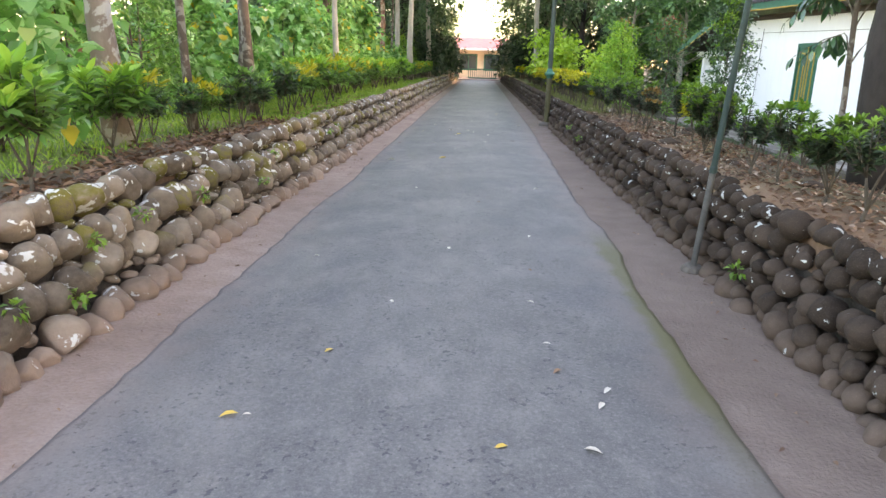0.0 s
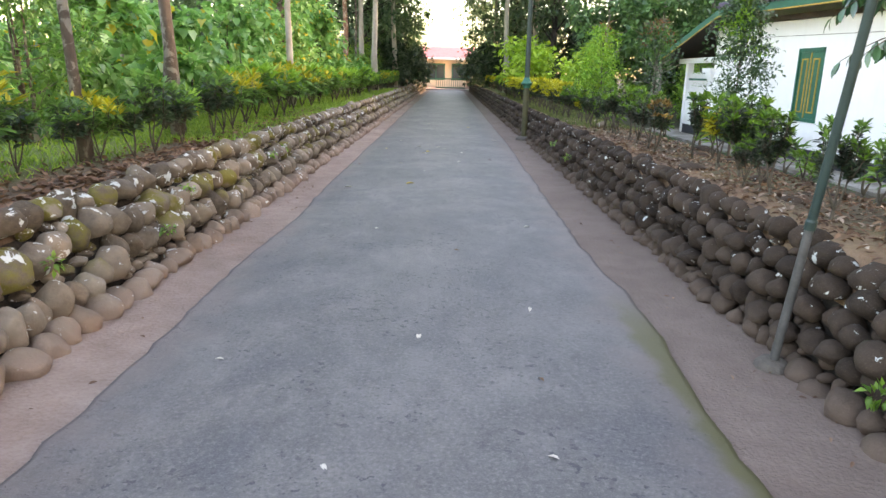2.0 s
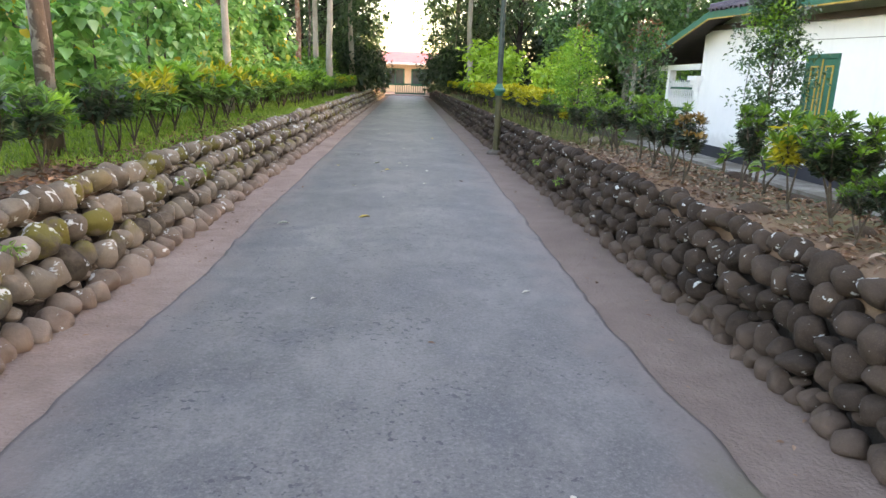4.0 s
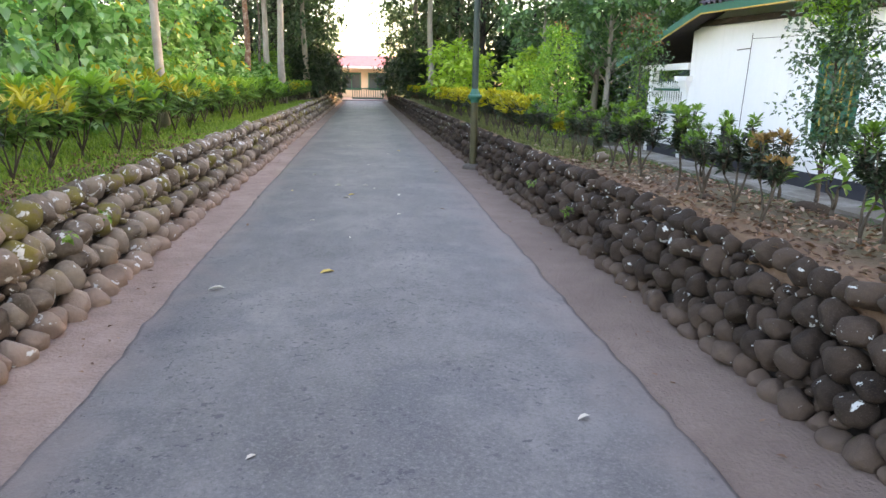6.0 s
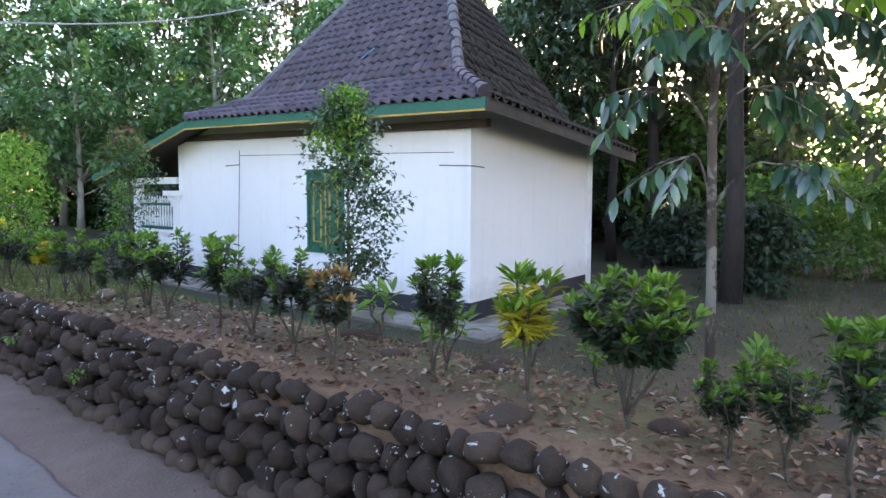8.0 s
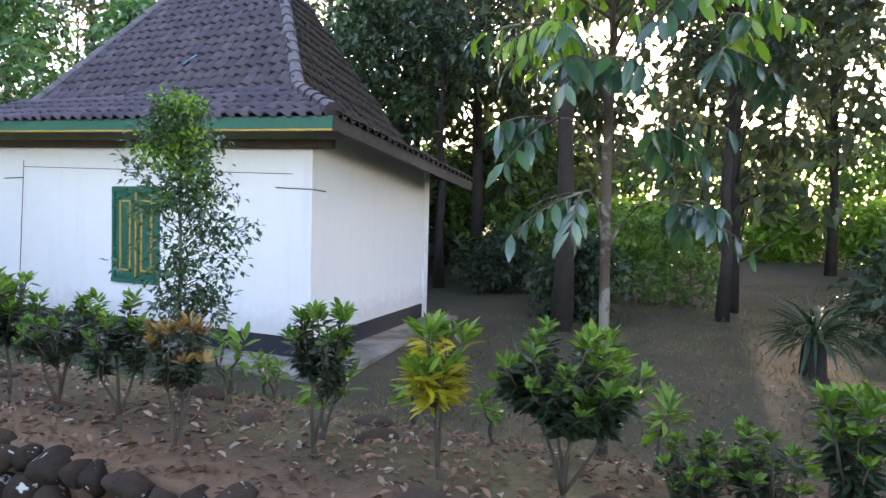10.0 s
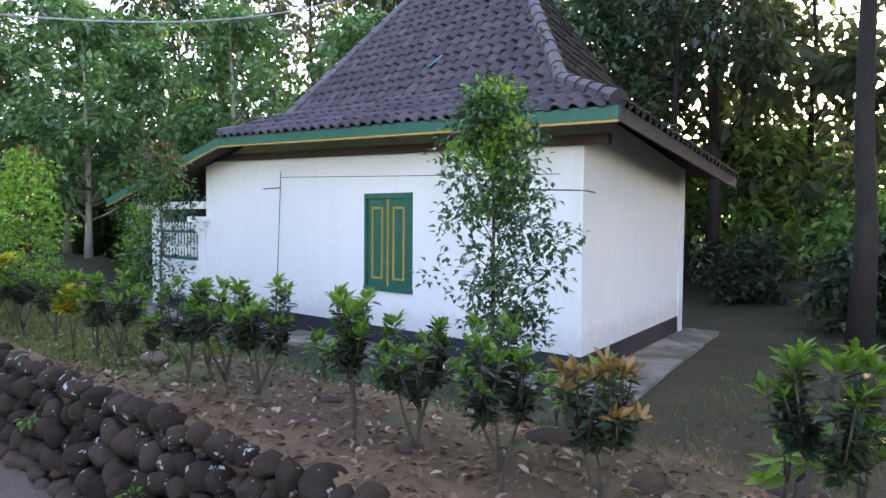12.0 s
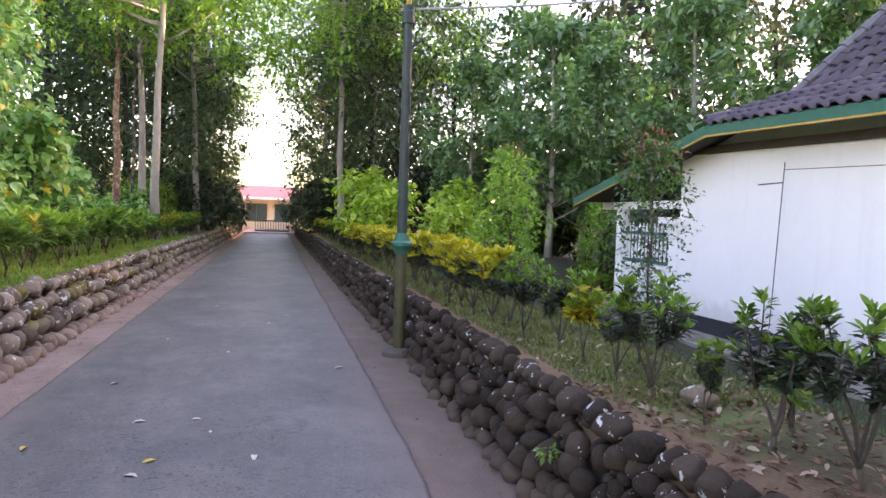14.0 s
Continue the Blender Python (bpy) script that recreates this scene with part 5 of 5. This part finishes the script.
    for x, y, k, s in [(11.6, 3.0, 0, 0.9), (13.5, 1.5, 1, 0.9), (12.3, 8.2, 0, 0.75), (15.2, 8.8, 1, 0.8), (15.4, 6.9, 1, 0.75), (15.6, 11.0, 0, 0.7), (12, 21.5, 0, 1.2), (10.6, 22.6, 1, 1.2), (9.2, 22.0, 0, 1.0), (13, 23, 1, 1.4), (8.5, -0.5, 1, 1.0), (6.0, -2.2, 0, 1)]:
        scrub[k].at(x, y, None, s)
    for x, y, k, s in [(-3.5, 41, 0, 1.2), (-3.3, 45, 0, 1.4), (-3.4, 49, 0, 1.3), (-3.2, 53.5, 0, 1.5), (-3.3, 57.5, 0, 1.4), (3.5, 42, 0, 1.2), (3.3, 46, 0, 1.5), (3.5, 50, 0, 1.4), (3.4, 54, 0, 1.5), (3.5, 58, 0, 1.4), (-5.5, 60, 1, 1.6), (5.6, 60, 1, 1.6), (-8, 60, 0, 2), (8, 61, 0, 2)]:
        scrub[k].at(x, y, None, s)
    for i in range(9):
        scrub[i % 2].at(7.5 + i * 2.1 + g.uniform(-0.6, 0.6), 36.5 + g.uniform(-1.5, 1.5), None, 1.7)
        scrub[(i + 1) % 2].at(19.0 + g.uniform(-0.8, 0.8), 12.5 + i * 2.4, None, 1.5)
    for yy in range(-10, 44, 3):
        scrub[2].at(24.5 + g.uniform(-1, 1), yy + g.uniform(-1, 1), None, 1.3)
    for yy in range(-12, 46, 4):
        scrub[1].at(41 + g.uniform(-1, 1), yy, None, 2.2)


def scatter(name, label, spots, length, width, mat, lift=0.006, stand=0.15):
    n = len(spots)
    base = np.array([(x, y, ground_z(x, y) + lift) for x, y in spots])
    w = rng.uniform(0, 2 * math.pi, n)
    way = np.stack([np.cos(w), np.sin(w), rng.uniform(-stand, stand * 2, n)], axis=1)
    up = np.stack([rng.normal(0, 0.35, n), rng.normal(0, 0.35, n), np.ones(n)], axis=1)
    s = rng.uniform(0.6, 1.3, n)
    v, f = leaves(base, way, up, length * s, width * s, 0.3, 0.3, rich=True)
    ob = new(name, tri_mesh(name, v, f, mat))
    tagged(ob, label, "leaf litter" if "litter" in name else "grass", kind="stuff")


def litter_and_grass():
    left = [(-2.1 - abs(g) * 0.6, y) for g, y in zip(rng.normal(0.3, 0.6, 4200), rng.uniform(-2, 15, 4200))]
    scatter("leaf_litter", "brown dry leaves along the top of the bank", left, 0.075, 0.036, L_DRY, 0.008, 0.3)
    right = [(2.13 + abs(g), y) for g, y in zip(rng.normal(0.5, 0.75, 5200), rng.uniform(-1, 11.5, 5200))]
    scatter("leaf_litter", "dry fallen leaves under the hedge", right, 0.05, 0.022, L_DRY, 0.008, 0.35)
    pale = [(2.25 + abs(g), y) for g, y in zip(rng.normal(0.4, 0.55, 900), rng.uniform(0, 13, 900))]
    scatter("leaf_litter", "pale curled fallen leaves under the hedge", pale, 0.05, 0.022, L_TAN, 0.012, 0.35)
    deep = [(x, y) for x, y in zip(rng.uniform(2.6, 9.0, 3200), rng.uniform(-1, 8.6, 3200))]
    scatter("leaf_litter", "dry leaves strewn over the slope below the hedge", deep, 0.055, 0.024, L_DRY, 0.008, 0.3)
    verge = [(s, y) for s, y in zip(np.where(rng.random(240) < 0.5, rng.uniform(-1.72, -1.3, 240), rng.uniform(1.4, 1.9, 240)), rng.uniform(-1, 22, 240))]
    scatter("leaf_litter", "small leaf scraps on the dirt verge", verge, 0.035, 0.014, L_DRY)

    def blades(name, label, spots, h, mat=GRASS_M):
        n = len(spots)
        base = np.array([(x, y, ground_z(x, y) - 0.01) for x, y in spots])
        way = np.stack([rng.normal(0, 0.45, n), rng.normal(0, 0.45, n), np.ones(n)], axis=1)
        up = unit(rng, n)
        s = rng.uniform(0.5, 1.4, n)
        v, f = leaves(base, way, up, h * s, 0.012 * (0.6 + s * 0.5), 0.1, 0.4)
        ob = new(name, tri_mesh(name, v, f, mat))
        tagged(ob, label, "grass", kind="stuff")
    a = [(-2.15 - abs(g), y) for g, y in zip(rng.normal(0.2, 0.9, 26000), rng.uniform(7.5, 34, 26000))]
    blades("grass", "fresh green grass on the bank", a, 0.075)
    b = [(-2.75 - abs(g), y) for g, y in zip(rng.normal(0.9, 1.8, 14000), rng.uniform(0, 16, 14000))]
    blades("grass", "green grass under the bank trees", b, 0.085)
    c = [(2.25 + abs(g), y) for g, y in zip(rng.normal(0.3, 0.9, 24000), 30 - 19 * rng.random(24000) ** 0.8)]
    blades("grass", "short grass along the hedge", c, 0.055, GRASS_D)
    d = [(x, y) for x, y in zip(rng.uniform(3.3, 5.9, 9000), rng.uniform(9.0, 20, 9000)) if noise.noise(Vector((x * 1.3, y * 1.3, 3.0))) > -0.1]
    blades("grass", "low green weeds before the house", d, 0.06, GRASS_B)
    e = [(x, y) for x, y in zip(rng.uniform(4.2, 19, 17000), rng.uniform(-3, 9.6, 17000)) if y < 9.0 or x > 11.2]
    blades("grass", "thin shaded grass at the wood's edge", e, 0.08, GRASS_D)


def fallen_leaves():
    """Single leaves lying on the road."""
    b = np.array([[-0.5, 0.0, 0.0]])
    v, f = leaves(b, np.array([[1.0, 0, 0.05]]), np.array([[0, 0, 1.0]]), 1.0, 0.42, 0.3, 0.6, rich=True)
    meshes = {m: tri_mesh("fallen_leaf", v, f, mt) for m, mt in (("pale", L_PALE), ("yellow", L_FALLY), ("brown", L_DRY))}
    spots = [(-0.41, 1.62, "yellow", 0.06), (-0.67, 0.97, "yellow", 0.075), (-0.6, 0.98, "pale", 0.035), (0.4, 0.84, "yellow", 0.06), (0.88, 1.34, "pale", 0.06), (0.83, 1.2, "pale", 0.06), (0.74, 0.85, "pale", 0.07), (0.66, 1.83, "pale", 0.045), (0.68, 1.51, "brown", 0.06),
             (0.08, 3.58, "pale", 0.07), (-0.86, 3.24, "pale", 0.05), (-0.2, 2.35, "pale", 0.05), (0.62, 2.45, "pale", 0.05), (-0.25, 8.64, "yellow", 0.13), (-0.97, 8.28, "pale", 0.11), (-0.19, 12.0, "pale", 0.1), (0.66, 3.1, "brown", 0.05), (0.72, 4.05, "pale", 0.06), (-1.1, 10.4, "brown", 0.09),
             (0.46, 12.19, "pale", 0.1), (-0.13, 12.21, "yellow", 0.1), (-0.72, 14.14, "pale", 0.08), (0.04, 13.02, "pale", 0.08), (-0.32, 13.01, "pale", 0.1), (1.18, 14.55, "pale", 0.1), (0.16, 12.73, "pale", 0.06), (-0.89, 12.56, "yellow", 0.09), (0.74, 17.98, "yellow", 0.08), (0.5, 17.3, "pale", 0.06),
             (-0.5, 10.6, "pale", 0.06), (-0.1, 9.8, "pale", 0.06), (0.95, 6.3, "pale", 0.07), (0.4, 10.9, "pale", 0.07), (-0.4, 6.1, "pale", 0.05), (0.3, 5.4, "brown", 0.05), (-0.6, 16.2, "pale", 0.07), (0.1, 15.4, "pale", 0.07), (0.9, 11.2, "brown", 0.07), (-0.3, 19.0, "pale", 0.08)]
    for x, y, m, s in spots:
        ob = new("fallen_leaf", meshes[m])
        ob.matrix_basis = Matrix.LocRotScale((x, y, 0.05), Euler((radians(rnd.uniform(-8, 8)), 0, rnd.uniform(0, 6.28))), (s, s, s))
        tagged(ob, {"pale": "pale dry leaf lying on the asphalt", "yellow": "yellow fallen leaf lying on the asphalt", "brown": "brown curled leaf lying on the asphalt"}[m], "leaf", "fallen leaves on the road")


def rocks_and_weeds():
    """Half-buried stones on the slope and sprigs growing from the wall joints."""
    shapes = stone_meshes(STONE_R, 5, 77, 3)
    for i, (x, y, sx) in enumerate([(2.42, 6.35, 0.2), (2.75, 5.75, 0.13), (3.0, 6.9, 0.16), (2.95, 7.6, 0.14), (3.2, 8.2, 0.2), (2.6, 8.55, 0.1), (3.5, 7.2, 0.18), (2.85, 9.4, 0.1), (3.1, 5.2, 0.12), (2.55, 4.8, 0.11), (3.9, 8.9, 0.2), (2.7, 3.6, 0.14)]):
        ob = new("half_buried_stone", shapes[i % 5])
        ob.matrix_basis = Matrix.LocRotScale((x, y, ground_z(x, y) + sx * 0.03), Euler((0, 0, i * 1.3)), (sx * 0.7, sx * 0.55, sx * 0.3))
        tagged(ob, "rounded stone half buried in the bank", "stone", "stones on the bank")
    pale = stone_meshes(STONE_L, 1, 78, 3)[0]
    ob = new("pale_stone", pale)
    ob.matrix_basis = Matrix.LocRotScale((2.62, 10.98, ground_z(2.62, 10.98) + 0.06), Euler((0, 0, 0.6)), (0.075, 0.09, 0.055))
    tagged(ob, "pale whitish stone among the hedge shrubs", "stone")
    g = np.random.default_rng(9)
    for x, y, z in [(-1.8, 1.35, 0.3), (-1.86, 2.1, 0.42), (-1.75, 1.75, 0.22), (-1.88, 2.7, 0.44), (-1.85, 3.6, 0.4), (-1.8, 4.9, 0.28), (-1.9, 5.6, 0.46), (-1.9, 8.2, 0.44), (-1.92, 8.9, 0.42), (1.93, 9.7, 0.3), (1.9, 2.6, 0.25), (1.96, 11.2, 0.35)]:
        v, f = clump_leaves(g, [(0, 0, 0)], 0.045, 22, 0.045, 0.024, 0.2, 0.5)
        ob = new("wall_weed", tri_mesh("wall_weed", v, f, L_TOP))
        ob.location = (x + (0.04 if x < 0 else -0.04), y, z)
        tagged(ob, "small green weed sprouting from a wall joint", "weed", "wall weeds")


def far_end():
    """The gate and the buildings at the end of the lane."""
    gate = thing("metal_gate", "low green metal gate across the end of the lane", "gate", at=(0.1, 60.0, 0))
    part("gate_frame", joined([prism([(-1.0, -0.04), (1.5, -0.04), (1.5, 0.04), (-1.0, 0.04)], 0.9, 1.0), prism([(-1.0, -0.04), (1.5, -0.04), (1.5, 0.04), (-1.0, 0.04)], 0.15, 0.25)]), GREEN_PAINT, gate)
    for i in range(14):
        part("bar", box(-0.98 + i * 0.185, -0.93 + i * 0.185, -0.03, 0.03, 0.25, 0.9), GREEN_PAINT, gate)
    for x in (-1.9, 2.1):
        post = thing("gate_post", "dark gate post beside the lane", "post", "gate posts", at=(x, 59.6, 0))
        part("shaft", box(-0.14, 0.14, -0.14, 0.14, 0, 2.6, 0.02), POLE_GREY, post)
        part("cap", box(-0.19, 0.19, -0.19, 0.19, 2.6, 2.7, 0.02), CEMENT, post)
    b = thing("far_building", "cream building with a pinkish red roof beyond the gate", "building", at=(0.5, 74, 0))
    part("wall", box(-7, 7, 0, 6, -0.1, 3.1), CREAM, b)
    part("roof", ([(-8, -1.6, 2.9), (8, -1.6, 2.9), (8, 3.2, 4.2), (-8, 3.2, 4.2), (8, 7.6, 2.9), (-8, 7.6, 2.9)], [(0, 1, 2, 3), (3, 2, 4, 5), (0, 3, 5), (1, 4, 2)]), ROOF_RED, b)
    part("roof_fascia", box(-8, 8, -1.66, -1.6, 2.78, 2.95), PLASTER, b)
    for x in (-5.2, -2.6, 0.0):
        win = part("window", box(x, x + 1.9, -0.06, 0.02, 0.7, 2.4), GREEN_PAINT, b)
        for i in range(2):
            part("pane", box(x + 0.12 + i * 0.88, x + 0.9 + i * 0.88, -0.09, -0.062, 0.85, 2.25), GLASS, win)
    part("panel", box(2.3, 4.4, -0.06, 0.0, 0.7, 2.4), ORANGE, b)
    c = thing("far_building", "building with an orange wall behind the trees", "building", at=(-10, 66, 0))
    part("wall", box(-6, 5.2, 0, 5, -0.1, 2.8), ORANGE, c)
    part("pier", box(5.2, 5.9, -0.1, 5, -0.1, 2.8), PLASTER, c)
    part("roof", ([(-7, -1.2, 2.7), (6.5, -1.2, 2.7), (6.5, 2.5, 3.8), (-7, 2.5, 3.8), (6.5, 6, 2.7), (-7, 6, 2.7)], [(0, 1, 2, 3), (3, 2, 4, 5), (0, 3, 5), (1, 4, 2)]), ROOF_RED, c)
    kerb = new("threshold", mesh_of("threshold", *prism([(-2.2, 58.3), (2.4, 58.3), (2.4, 58.9), (-2.2, 58.9)], 0, 0.12), CEMENT))
    tagged(kerb, "pale cement threshold at the gate", "kerb", kind="structure")


hedges()
saplings()
big_leaf_tree()
spiky_plant()
trees()
fallen_leaves()
rocks_and_weeds()
far_end()
litter_and_grass()

# ---- wall stones ----
make_wall("retaining_wall_west", -1, -1.72, -2.04, STONE_L, STONE_LF, 301, 4.6, 1.28, 4, "retaining wall of pale river stones with moss and lichen")
make_wall("retaining_wall_east", 1, 1.93, 2.09, STONE_R, STONE_RF, 302, 7.5, 0.98, 5, "retaining wall of rounded river stones, shade painted into their colour")
